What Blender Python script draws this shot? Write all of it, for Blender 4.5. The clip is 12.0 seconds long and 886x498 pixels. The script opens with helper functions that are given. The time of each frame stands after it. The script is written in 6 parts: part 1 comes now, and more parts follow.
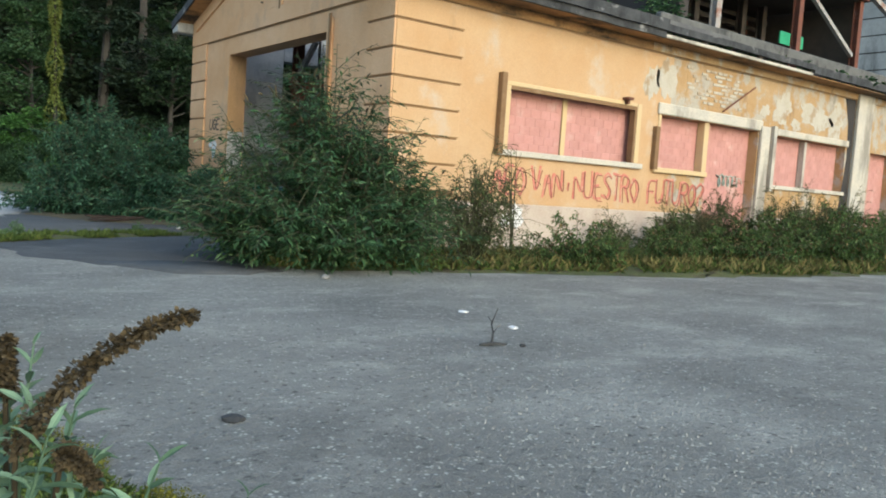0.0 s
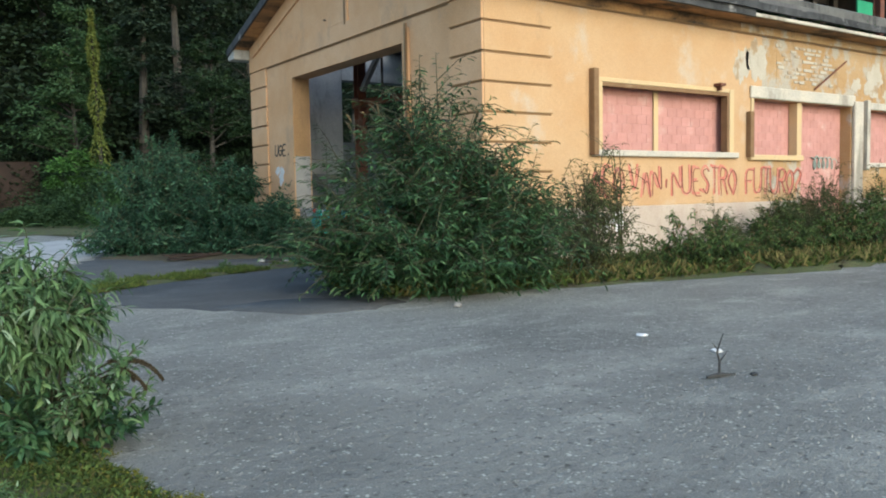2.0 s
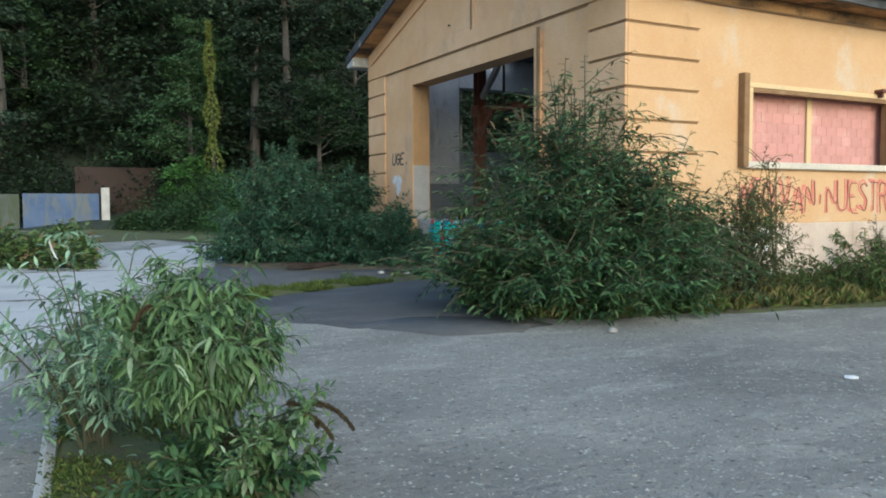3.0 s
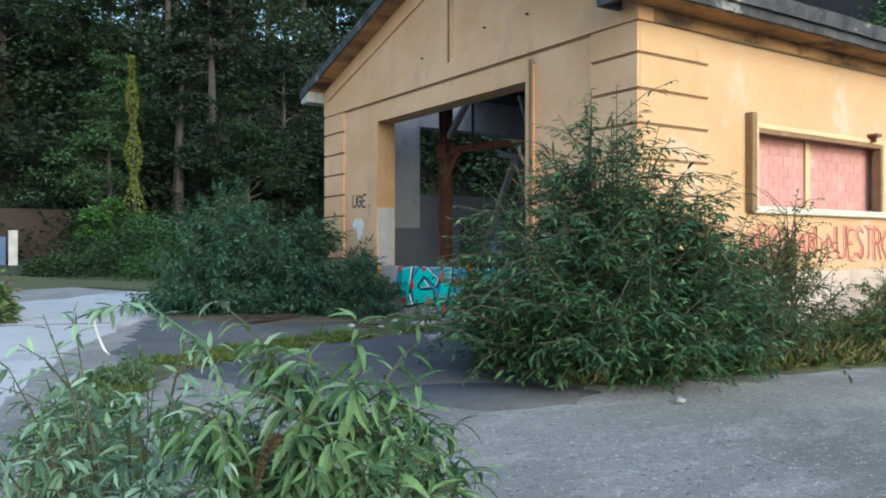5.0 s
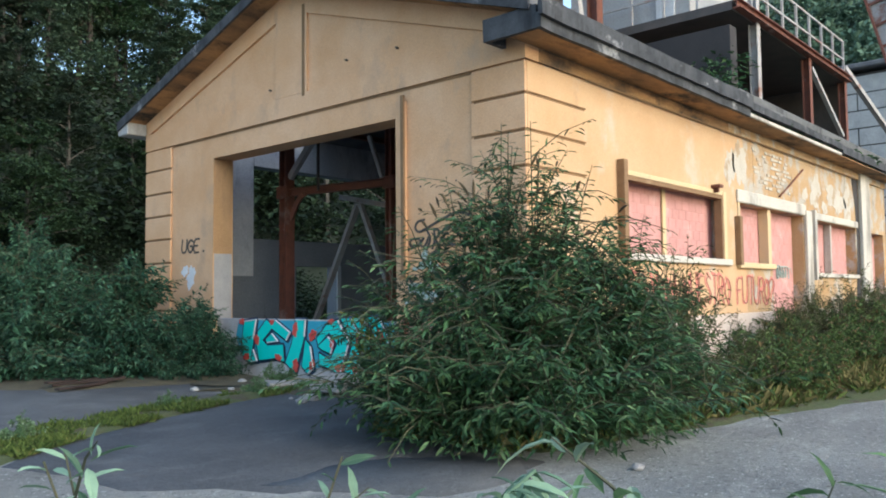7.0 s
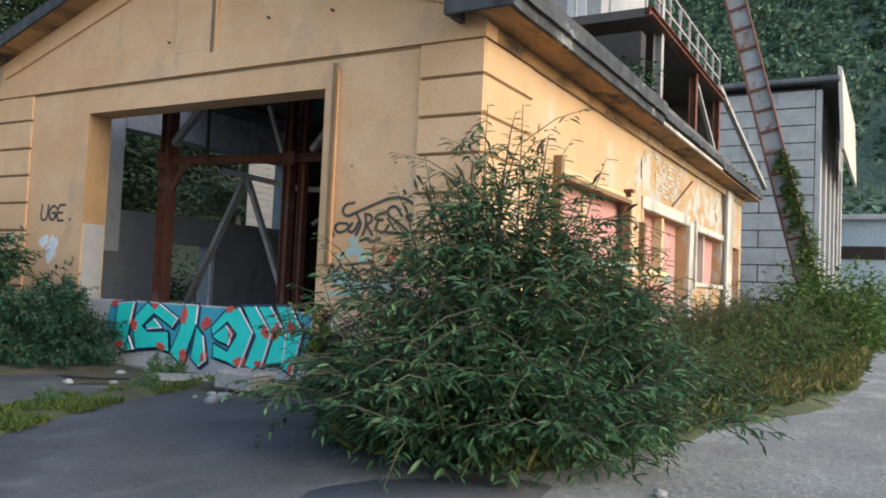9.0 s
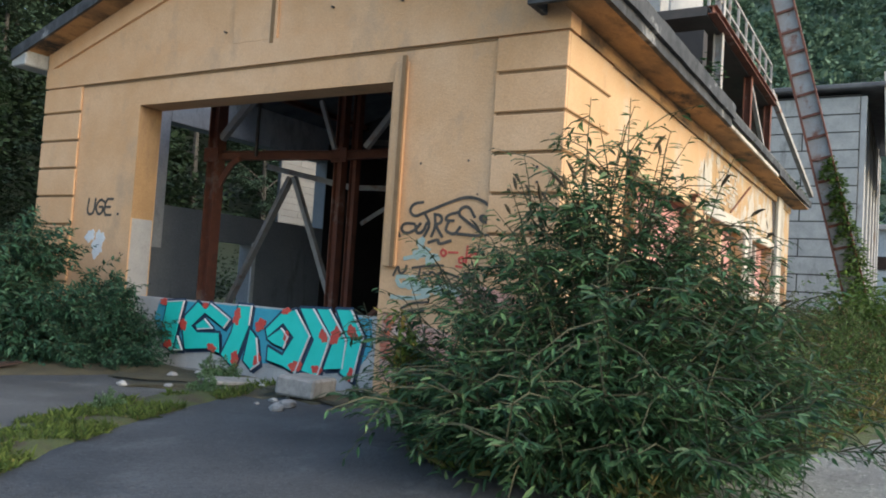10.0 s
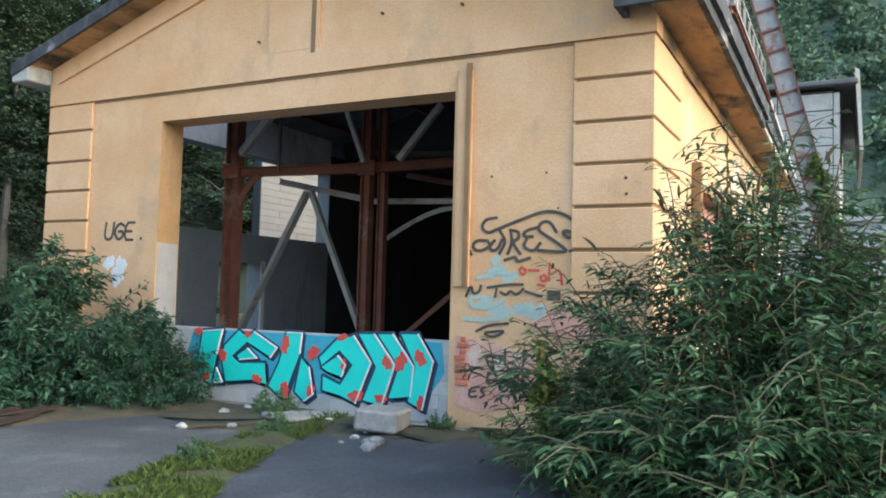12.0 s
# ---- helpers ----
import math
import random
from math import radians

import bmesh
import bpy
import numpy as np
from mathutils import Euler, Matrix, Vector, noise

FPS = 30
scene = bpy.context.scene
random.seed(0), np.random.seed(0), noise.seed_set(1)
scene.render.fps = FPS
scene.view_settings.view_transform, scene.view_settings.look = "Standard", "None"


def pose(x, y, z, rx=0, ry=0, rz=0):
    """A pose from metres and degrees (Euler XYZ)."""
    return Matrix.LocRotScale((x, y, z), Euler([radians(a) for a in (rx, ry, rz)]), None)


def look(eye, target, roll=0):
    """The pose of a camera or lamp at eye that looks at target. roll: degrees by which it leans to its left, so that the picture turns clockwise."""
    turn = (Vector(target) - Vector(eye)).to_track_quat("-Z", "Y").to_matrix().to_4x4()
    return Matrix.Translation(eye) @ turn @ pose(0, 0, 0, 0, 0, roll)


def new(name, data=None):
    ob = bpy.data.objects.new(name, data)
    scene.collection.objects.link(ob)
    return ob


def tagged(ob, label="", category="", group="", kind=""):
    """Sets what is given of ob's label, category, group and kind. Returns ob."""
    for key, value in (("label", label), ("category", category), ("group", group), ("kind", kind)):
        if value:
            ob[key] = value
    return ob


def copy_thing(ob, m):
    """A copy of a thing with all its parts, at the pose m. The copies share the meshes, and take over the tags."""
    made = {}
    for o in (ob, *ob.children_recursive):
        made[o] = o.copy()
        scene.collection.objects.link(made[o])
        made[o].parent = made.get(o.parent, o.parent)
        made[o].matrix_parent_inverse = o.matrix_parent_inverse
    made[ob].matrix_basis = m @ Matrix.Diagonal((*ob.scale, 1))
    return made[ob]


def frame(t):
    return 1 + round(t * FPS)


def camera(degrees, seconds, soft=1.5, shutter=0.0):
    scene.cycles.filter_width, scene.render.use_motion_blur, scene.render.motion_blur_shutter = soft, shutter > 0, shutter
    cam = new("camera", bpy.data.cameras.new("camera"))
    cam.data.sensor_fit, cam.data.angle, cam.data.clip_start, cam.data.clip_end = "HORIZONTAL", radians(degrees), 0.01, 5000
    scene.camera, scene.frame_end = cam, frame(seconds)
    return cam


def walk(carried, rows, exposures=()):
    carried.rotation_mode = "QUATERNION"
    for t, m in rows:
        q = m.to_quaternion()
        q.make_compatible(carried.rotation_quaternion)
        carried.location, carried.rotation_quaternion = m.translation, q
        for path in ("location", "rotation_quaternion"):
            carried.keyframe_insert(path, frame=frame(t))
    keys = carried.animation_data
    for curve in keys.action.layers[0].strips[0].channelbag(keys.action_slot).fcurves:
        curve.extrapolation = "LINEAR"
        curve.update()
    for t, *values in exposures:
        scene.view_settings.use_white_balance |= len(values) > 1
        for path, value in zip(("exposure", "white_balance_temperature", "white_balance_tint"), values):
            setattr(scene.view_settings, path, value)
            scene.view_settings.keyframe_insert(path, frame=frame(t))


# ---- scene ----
cam = camera(57.9, 12.0, soft=1.9)
PATH = [
    (0, (0.403, 0.081, 1.39), (1.603, 1.673, 1.237), 3.8),
    (0.5, (0.236, 0.361, 1.357), (1.305, 2.024, 1.055), 7.2),
    (1, (-0.002, 0.71, 1.409), (1.177, 2.284, 1.046), 4.5),
    (1.5, (-0.044, 1.208, 1.402), (1.105, 2.825, 1.146), -1.2),
    (2, (-0.123, 1.646, 1.452), (1.01, 3.289, 1.316), -1.1),
    (2.5, (-0.257, 2.146, 1.501), (0.896, 3.773, 1.344), -1.5),
    (3, (-0.279, 2.681, 1.499), (0.656, 4.445, 1.39), -0.2),
    (3.2, (-0.321, 2.824, 1.482), (0.521, 4.636, 1.388), 0.7),
    (4.8, (-0.531, 4.469, 1.524), (0.467, 6.203, 1.53), 0.8),
    (5, (-0.565, 4.679, 1.522), (0.548, 6.34, 1.525), -0.0),
    (5.5, (-0.591, 5.095, 1.527), (0.585, 6.712, 1.548), -1.1),
    (6, (-0.672, 5.56, 1.506), (0.521, 7.165, 1.538), 1.4),
    (6.5, (-0.754, 5.989, 1.512), (0.679, 7.384, 1.557), 0.6),
    (7, (-0.774, 6.456, 1.579), (0.721, 7.779, 1.696), -0.6),
    (7.5, (-0.769, 6.941, 1.619), (0.756, 8.226, 1.778), 2.4),
    (7.7, (-0.819, 7.094, 1.649), (0.782, 8.286, 1.788), 0.6),
    (9.3, (-0.829, 8.654, 1.617), (0.921, 9.618, 1.722), 2.3),
    (9.5, (-0.804, 8.848, 1.647), (0.936, 9.826, 1.77), 1.0),
    (10, (-0.706, 9.344, 1.624), (1.012, 10.363, 1.724), 3.7),
    (10.5, (-0.807, 9.857, 1.69), (0.974, 10.765, 1.73), 2.3),
    (11, (-0.734, 10.268, 1.681), (1.022, 11.222, 1.734), 0.6),
    (11.5, (-0.715, 10.717, 1.718), (1.032, 11.687, 1.813), 3.3),
    (12, (-0.989, 11.173, 1.777), (0.79, 12.08, 1.893), 1.5),
]
walk(cam, [(t, look(eye, target, roll)) for t, eye, target, roll in PATH],
     [(0, 1.24, 6150, 0), (3, 1.27, 5950, 0), (5, 1.52, 5800, 2), (7.5, 1.54, 5950, 6), (9.5, 1.57, 6400, 8), (10, 1.5, 6350, 7), (10.5, 1.72, 6300, 6), (12, 2.1, 6200, 5)])

# ---- world, sun, exposure ----
world = bpy.data.worlds.new("world")
scene.world = world
world.use_nodes = True
wn = world.node_tree.nodes
sky = wn.new("ShaderNodeTexSky")
sky.sky_type, sky.sun_disc = "NISHITA", False
sky.sun_elevation, sky.sun_rotation = radians(28), radians(181)
sky.air_density, sky.dust_density, sky.ozone_density = 1.2, 2.0, 1.0
world.node_tree.links.new(sky.outputs[0], wn["Background"].inputs[0])
wn["Background"].inputs[1].default_value = 0.15
sun = new("sun", bpy.data.lights.new("sun", "SUN"))
sun.data.energy, sun.data.angle, sun.data.color = 0.25, radians(30), (1.0, 0.9, 0.78)
sun.matrix_world = look((8.5, -16, 17), (9, 12, 2))


# ---- materials ----
def surface(name, c1, c2, rough=0.85, scale=1.5, fine=30.0, bump=0.25, depth=0.01, c3=None, streak=(0.6, 0.6, 0.15), stain=0.5,
            metal=0.0, island=False, rand=0.0, spread=0.35, through_leaf=0.0, fleck=0.25, soft=0.12, odd=None, pebble=0.0, coarse=0.0, grime=None, gloss=0.22):
    """A two-scale procedural surface: c1 and c2 mingled, c3 as stains, fine grain with relief."""
    m = bpy.data.materials.new(name)
    m.use_nodes = True
    n, l = m.node_tree.nodes, m.node_tree.links
    bsdf = n["Principled BSDF"]
    geo = n.new("ShaderNodeNewGeometry")

    def noise_at(s, detail, rough_=0.6, source=None):
        t = n.new("ShaderNodeTexNoise")
        t.inputs["Scale"].default_value, t.inputs["Detail"].default_value, t.inputs["Roughness"].default_value = s, detail, rough_
        l.new(source or geo.outputs["Position"], t.inputs["Vector"])
        return t.outputs[0]

    def ramp(source, a, b):
        r = n.new("ShaderNodeMapRange")
        r.inputs[1].default_value, r.inputs[2].default_value = a, b
        l.new(source, r.inputs[0])
        return r.outputs[0]

    def mix(fac, a, b, kind="MIX"):
        x = n.new("ShaderNodeMix")
        x.data_type, x.blend_type = "RGBA", kind
        for value, socket in ((fac, x.inputs[0]), (a, x.inputs[6]), (b, x.inputs[7])):
            if isinstance(value, bpy.types.NodeSocket):
                l.new(value, socket)
            else:
                socket.default_value = value if isinstance(value, float) else (*value, 1)
        return x.outputs[2]

    colour = mix(ramp(noise_at(scale, 6), 0.5 - spread / 2, 0.5 + spread / 2), c1, c2)
    if island:
        colour = mix(ramp(geo.outputs["Random Per Island"], 0.1, 0.9), colour, c2)
        if odd:
            wob = n.new("ShaderNodeMath")
            wob.operation = "FRACT"
            mul = n.new("ShaderNodeMath")
            mul.operation = "MULTIPLY"
            mul.inputs[1].default_value = 17.0
            l.new(geo.outputs["Random Per Island"], mul.inputs[0])
            l.new(mul.outputs[0], wob.inputs[0])
            colour = mix(ramp(wob.outputs[0], 0.86, 0.9), colour, odd)
    if c3:
        mp = n.new("ShaderNodeMapping")
        mp.inputs["Scale"].default_value = streak
        l.new(geo.outputs["Position"], mp.inputs["Vector"])
        colour = mix(ramp(noise_at(1.6, 8, 0.65, mp.outputs[0]), stain, stain + soft), colour, c3)
    if grime:
        dark, start, scale3 = grime
        mp2 = n.new("ShaderNodeMapping")
        mp2.inputs["Scale"].default_value, mp2.inputs["Location"].default_value = scale3, (7, 3, 5)
        l.new(geo.outputs["Position"], mp2.inputs["Vector"])
        colour = mix(ramp(noise_at(1.3, 9, 0.7, mp2.outputs[0]), start, start + 0.16), colour, dark)
    grain = noise_at(fine, 4)
    colour = mix(ramp(grain, 0.3, 0.75), mix(1.0, colour, (1 - fleck,) * 3, "MULTIPLY"), colour)
    if pebble:
        vo = n.new("ShaderNodeTexVoronoi")
        vo.inputs["Scale"].default_value = pebble
        l.new(geo.outputs["Position"], vo.inputs["Vector"])
        chip = ramp(vo.outputs["Distance"], 0.42, 0.18)
        pick = n.new("ShaderNodeMath")
        pick.operation = "MULTIPLY"
        l.new(chip, pick.inputs[0])
        l.new(ramp(noise_at(pebble * 0.35, 2), 0.52, 0.6), pick.inputs[1])
        colour = mix(pick.outputs[0], colour, tuple(min(1.0, v * 1.4) for v in c2))
        pit = ramp(noise_at(pebble * 0.5, 3), 0.42, 0.3)
        colour = mix(pit, colour, tuple(v * 0.4 for v in c1))
    if island or rand:
        src = geo.outputs["Random Per Island"]
        if rand:
            src = n.new("ShaderNodeObjectInfo").outputs["Random"]
        amount = rand or 0.5
        r = n.new("ShaderNodeMapRange")
        r.inputs[3].default_value, r.inputs[4].default_value = 1 - amount, 1 + amount * 0.6
        l.new(src, r.inputs[0])
        comb = n.new("ShaderNodeCombineColor")
        for i in range(3):
            l.new(r.outputs[0], comb.inputs[i])
        colour = mix(1.0, colour, comb.outputs[0], "MULTIPLY")
    l.new(colour, bsdf.inputs["Base Color"])
    bsdf.inputs["Roughness"].default_value, bsdf.inputs["Metallic"].default_value = rough, metal
    if bump:
        b = n.new("ShaderNodeBump")
        b.inputs["Strength"].default_value, b.inputs["Distance"].default_value = bump, depth
        height = grain
        if coarse:
            add = n.new("ShaderNodeMath")
            add.operation = "MULTIPLY_ADD"
            l.new(noise_at(coarse, 5), add.inputs[0])
            add.inputs[1].default_value = 2.5
            l.new(grain, add.inputs[2])
            height = add.outputs[0]
        l.new(height, b.inputs["Height"])
        l.new(b.outputs[0], bsdf.inputs["Normal"])
    if through_leaf:
        bsdf.inputs["Specular IOR Level"].default_value = gloss
        tr = n.new("ShaderNodeBsdfTranslucent")
        l.new(colour, tr.inputs[0])
        ms = n.new("ShaderNodeMixShader")
        ms.inputs[0].default_value = through_leaf
        l.new(bsdf.outputs[0], ms.inputs[1])
        l.new(tr.outputs[0], ms.inputs[2])
        l.new(ms.outputs[0], n["Material Output"].inputs[0])
    return m


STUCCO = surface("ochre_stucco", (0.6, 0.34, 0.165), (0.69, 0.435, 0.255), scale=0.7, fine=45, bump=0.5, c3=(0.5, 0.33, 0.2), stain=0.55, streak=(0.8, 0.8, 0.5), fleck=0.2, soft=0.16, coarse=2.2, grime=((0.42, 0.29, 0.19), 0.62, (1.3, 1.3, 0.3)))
# Peeling wear; base colour lowered too for eave shade and strong wall light.
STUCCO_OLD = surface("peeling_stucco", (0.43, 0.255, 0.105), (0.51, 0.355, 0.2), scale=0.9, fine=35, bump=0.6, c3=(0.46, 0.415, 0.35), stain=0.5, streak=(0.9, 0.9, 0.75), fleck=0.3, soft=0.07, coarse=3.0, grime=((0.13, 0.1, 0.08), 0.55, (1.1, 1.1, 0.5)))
# Stucco browned so its colour carries the reveal's shade.
REVEAL = surface("shaded_reveal_render", (0.4, 0.235, 0.11), (0.48, 0.29, 0.14), scale=1.5, fine=40, bump=0.5, c3=(0.33, 0.2, 0.11), stain=0.52)
# Long-wall copy of the stucco, its colour adjusted for the light there.
STUCCO_SUN = surface("sun_side_stucco", (0.51, 0.31, 0.155), (0.56, 0.38, 0.22), scale=0.6, fine=45, bump=0.5, c3=(0.53, 0.41, 0.3), stain=0.55, streak=(0.7, 0.7, 0.5), fleck=0.18, soft=0.12, coarse=2.2, grime=((0.36, 0.24, 0.14), 0.63, (1.2, 1.2, 0.35)))
# Grimy joint render, also used for painted shade lines on the gable.
DARKLINE = surface("grime_and_shade_render", (0.26, 0.15, 0.065), (0.2, 0.12, 0.06), fine=40)
CREAM = surface("cream_trim_render", (0.68, 0.49, 0.26), (0.6, 0.46, 0.28), scale=2, fine=50, c3=(0.42, 0.34, 0.24), stain=0.6)
SHABBY = surface("weathered_grey_render", (0.5, 0.47, 0.42), (0.62, 0.56, 0.47), scale=1.5, fine=25, bump=0.5, c3=(0.3, 0.27, 0.23), stain=0.52)
PINKBRICK = surface("pink_hollow_brick", (0.6, 0.31, 0.28), (0.53, 0.26, 0.23), scale=3, fine=70, bump=0.4, rand=0.07, c3=(0.63, 0.41, 0.36), stain=0.58, streak=(1.2, 2, 1.2), grime=((0.36, 0.16, 0.14), 0.62, (2, 2, 2)))
OLDPATCH = surface("old_bleached_render", (0.48, 0.43, 0.355), (0.54, 0.5, 0.43), scale=2.5, fine=35, bump=0.6, c3=(0.38, 0.28, 0.18), stain=0.52, streak=(2, 2, 1.5), soft=0.1, coarse=4.0)
MORTAR = surface("pink_mortar", (0.54, 0.3, 0.265), (0.48, 0.26, 0.23), fine=60, c3=(0.6, 0.42, 0.36), stain=0.55)
PLINTH = surface("plinth_render", (0.48, 0.38, 0.32), (0.55, 0.47, 0.4), scale=1.2, fine=30, bump=0.5, c3=(0.42, 0.33, 0.27), stain=0.53, grime=((0.3, 0.24, 0.19), 0.58, (1.5, 1.5, 1.0)))
BLOCK = surface("concrete_block", (0.42, 0.41, 0.4), (0.5, 0.48, 0.46), scale=3, fine=60, bump=0.5, rand=0.12)
CONCRETE = surface("grey_concrete", (0.33, 0.33, 0.32), (0.45, 0.44, 0.42), scale=1.5, fine=25, bump=0.4, c3=(0.2, 0.2, 0.19), stain=0.55)
FASCIA = surface("sooty_fascia", (0.022, 0.024, 0.028), (0.075, 0.077, 0.082), scale=2.5, fine=30, bump=0.5, c3=(0.34, 0.34, 0.34), stain=0.59, streak=(1, 1, 1.5), grime=((0.012, 0.012, 0.013), 0.52, (2.5, 2.5, 0.6)))
PARAPET = surface("dark_weathered_concrete", (0.1, 0.1, 0.1), (0.16, 0.158, 0.15), scale=1.5, fine=25, bump=0.5, c3=(0.05, 0.05, 0.05), stain=0.52, streak=(1, 1, 0.5))
SOFFIT = surface("stained_soffit", (0.52, 0.29, 0.12), (0.42, 0.24, 0.11), scale=0.7, fine=25, c3=(0.05, 0.042, 0.036), stain=0.42, streak=(0.22, 0.6, 1), soft=0.35, grime=((0.025, 0.022, 0.02), 0.5, (0.5, 1, 1)))
ROOF = surface("dark_fibre_cement_roof", (0.09, 0.09, 0.1), (0.16, 0.16, 0.16), scale=2, fine=30)
RUST = surface("rusted_steel", (0.2, 0.065, 0.035), (0.12, 0.045, 0.03), rough=0.75, scale=4, fine=50, bump=0.5, c3=(0.28, 0.2, 0.17), stain=0.6, streak=(1, 1, 1))
PALESTEEL = surface("faded_painted_steel", (0.42, 0.41, 0.4), (0.34, 0.3, 0.27), rough=0.6, scale=3, fine=40, c3=(0.24, 0.1, 0.06), stain=0.56, streak=(1, 1, 1))
# Near-black for the unlit hall; also panel joints and a damp streak.
DARKWALL = surface("shade_and_stain_black", (0.022, 0.02, 0.02), (0.05, 0.042, 0.04), scale=0.8, fine=20, c3=(0.03, 0.027, 0.027), stain=0.5)
PALEPAINT = surface("flaking_pale_paint", (0.6, 0.61, 0.63), (0.7, 0.7, 0.7), scale=1.5, fine=30, bump=0.4, c3=(0.4, 0.4, 0.42), stain=0.52, streak=(1, 1, 0.4))
INNERGREY = surface("grey_inner_wall", (0.22, 0.235, 0.26), (0.3, 0.31, 0.33), scale=0.8, fine=20, c3=(0.12, 0.12, 0.13), stain=0.55)
PALEWALL = surface("pale_block_wall", (0.22, 0.21, 0.195), (0.18, 0.17, 0.155), scale=1, fine=20, rand=0.08)
CABIN = surface("pale_cabin_panel", (0.44, 0.43, 0.42), (0.36, 0.35, 0.34), rough=0.6, scale=1, fine=20, c3=(0.24, 0.17, 0.13), stain=0.58, grime=((0.15, 0.12, 0.1), 0.6, (1, 1, 0.4)))
DARKSTEEL = surface("dark_steel_deck", (0.05, 0.045, 0.04), (0.09, 0.07, 0.06), rough=0.7, scale=2, fine=30)
ASPHALT = surface("old_worn_asphalt", (0.26, 0.26, 0.245), (0.44, 0.44, 0.41), rough=0.9, scale=0.45, fine=95, bump=1.0, depth=0.035, c3=(0.6, 0.595, 0.55), stain=0.51, streak=(0.45, 0.75, 1), fleck=0.5, soft=0.22, pebble=30.0, coarse=11.0, grime=((0.25, 0.25, 0.24), 0.62, (0.4, 0.9, 1)))
DARKPATCH = surface("dark_asphalt_patch", (0.066, 0.068, 0.07), (0.112, 0.115, 0.118), rough=0.8, scale=0.9, fine=80, bump=0.8, c3=(0.18, 0.182, 0.18), stain=0.56, streak=(0.6, 0.9, 1), fleck=0.45, soft=0.25, pebble=55.0, coarse=14.0)
GREYPATCH = surface("grey_asphalt_patch", (0.056, 0.058, 0.062), (0.095, 0.098, 0.103), rough=0.85, scale=0.9, fine=80, bump=0.8, c3=(0.17, 0.172, 0.172), stain=0.54, streak=(0.6, 0.9, 1), fleck=0.45, soft=0.25, pebble=55.0, coarse=14.0)
ROADCON = surface("pale_concrete_road", (0.38, 0.38, 0.38), (0.47, 0.47, 0.47), scale=0.5, fine=50, bump=0.5, c3=(0.3, 0.3, 0.3), stain=0.56, streak=(0.5, 0.5, 1))
SOIL = surface("dark_leaf_soil", (0.06, 0.05, 0.03), (0.1, 0.085, 0.045), scale=3, fine=40, bump=1.0, depth=0.03)
MOSS = surface("mossy_turf", (0.055, 0.078, 0.022), (0.1, 0.11, 0.03), scale=7, fine=45, bump=1.0, depth=0.03, c3=(0.07, 0.055, 0.03), stain=0.49, streak=(1.5, 1.5, 1))
CLOVER = surface("small_weed_leaves", (0.045, 0.09, 0.022), (0.095, 0.135, 0.034), odd=(0.16, 0.16, 0.045), scale=2, island=True, bump=0, through_leaf=0.25)
MOSS_YELLOW = surface("yellow_moss", (0.1, 0.12, 0.02), (0.2, 0.19, 0.03), scale=5, island=True, bump=0, through_leaf=0.2)
# Brown of the fins; on window reveal and frame edge it stands for shade.
BROWNTRIM = surface("brown_trim_and_shade", (0.2, 0.115, 0.055), (0.27, 0.16, 0.08), scale=3, fine=40, c3=(0.35, 0.25, 0.15), stain=0.6)
BAREBRICK = surface("bare_red_brick", (0.58, 0.27, 0.2), (0.66, 0.38, 0.3), scale=2.5, fine=40, bump=0.6, c3=(0.62, 0.5, 0.42), stain=0.55, streak=(2, 2, 2))
REDBRICK = surface("broken_red_brick", (0.55, 0.13, 0.07), (0.5, 0.2, 0.13), scale=4, fine=60, bump=0.5, rand=0.2)
GRASS = surface("grass_blades", (0.06, 0.12, 0.028), (0.12, 0.165, 0.042), scale=2, island=True, bump=0, through_leaf=0.25)
DRYGRASS = surface("dry_grass_blades", (0.13, 0.13, 0.045), (0.2, 0.175, 0.07), scale=2, island=True, bump=0, through_leaf=0.2)
LEAF = surface("buddleia_leaf", (0.012, 0.043, 0.017), (0.058, 0.128, 0.052), rough=0.55, odd=(0.15, 0.24, 0.1), scale=1.2, island=True, bump=0, through_leaf=0.2, gloss=0.3)
LEAF_DARK = surface("shaded_shrub_leaf", (0.014, 0.05, 0.03), (0.042, 0.105, 0.06), odd=(0.1, 0.2, 0.12), rough=0.6, scale=1.2, island=True, bump=0, through_leaf=0.15, gloss=0.25)
LEAF_PALE = surface("silvery_young_leaf", (0.05, 0.13, 0.05), (0.15, 0.25, 0.11), rough=0.6, odd=(0.27, 0.36, 0.24), scale=2, island=True, bump=0, through_leaf=0.3)
LEAF_SILVER = surface("silver_felted_leaf", (0.09, 0.2, 0.11), (0.25, 0.37, 0.25), rough=0.7, scale=2, island=True, bump=0, through_leaf=0.25)
SCRUB = surface("green_scrub_leaf", (0.03, 0.085, 0.028), (0.065, 0.135, 0.04), scale=1, island=True, bump=0, through_leaf=0.2)
WEED = surface("wall_weed_leaf", (0.04, 0.1, 0.03), (0.11, 0.17, 0.055), rough=0.6, odd=(0.2, 0.14, 0.07), scale=1, island=True, bump=0, through_leaf=0.2)
LEAF_YELLOW = surface("yellowing_leaf", (0.24, 0.25, 0.05), (0.16, 0.2, 0.05), rough=0.55, scale=2, island=True, bump=0, through_leaf=0.3)
LEAF_LIME = surface("yellow_green_leaf", (0.05, 0.11, 0.02), (0.15, 0.2, 0.04), rough=0.6, odd=(0.3, 0.22, 0.05), scale=2, island=True, bump=0, through_leaf=0.25)
LEAF_RED = surface("reddish_weed_leaf", (0.15, 0.11, 0.05), (0.09, 0.13, 0.05), rough=0.6, scale=2, island=True, bump=0, through_leaf=0.25)
IVY = surface("ivy_leaf", (0.06, 0.14, 0.03), (0.13, 0.2, 0.05), rough=0.5, scale=1.5, island=True, bump=0, through_leaf=0.25)
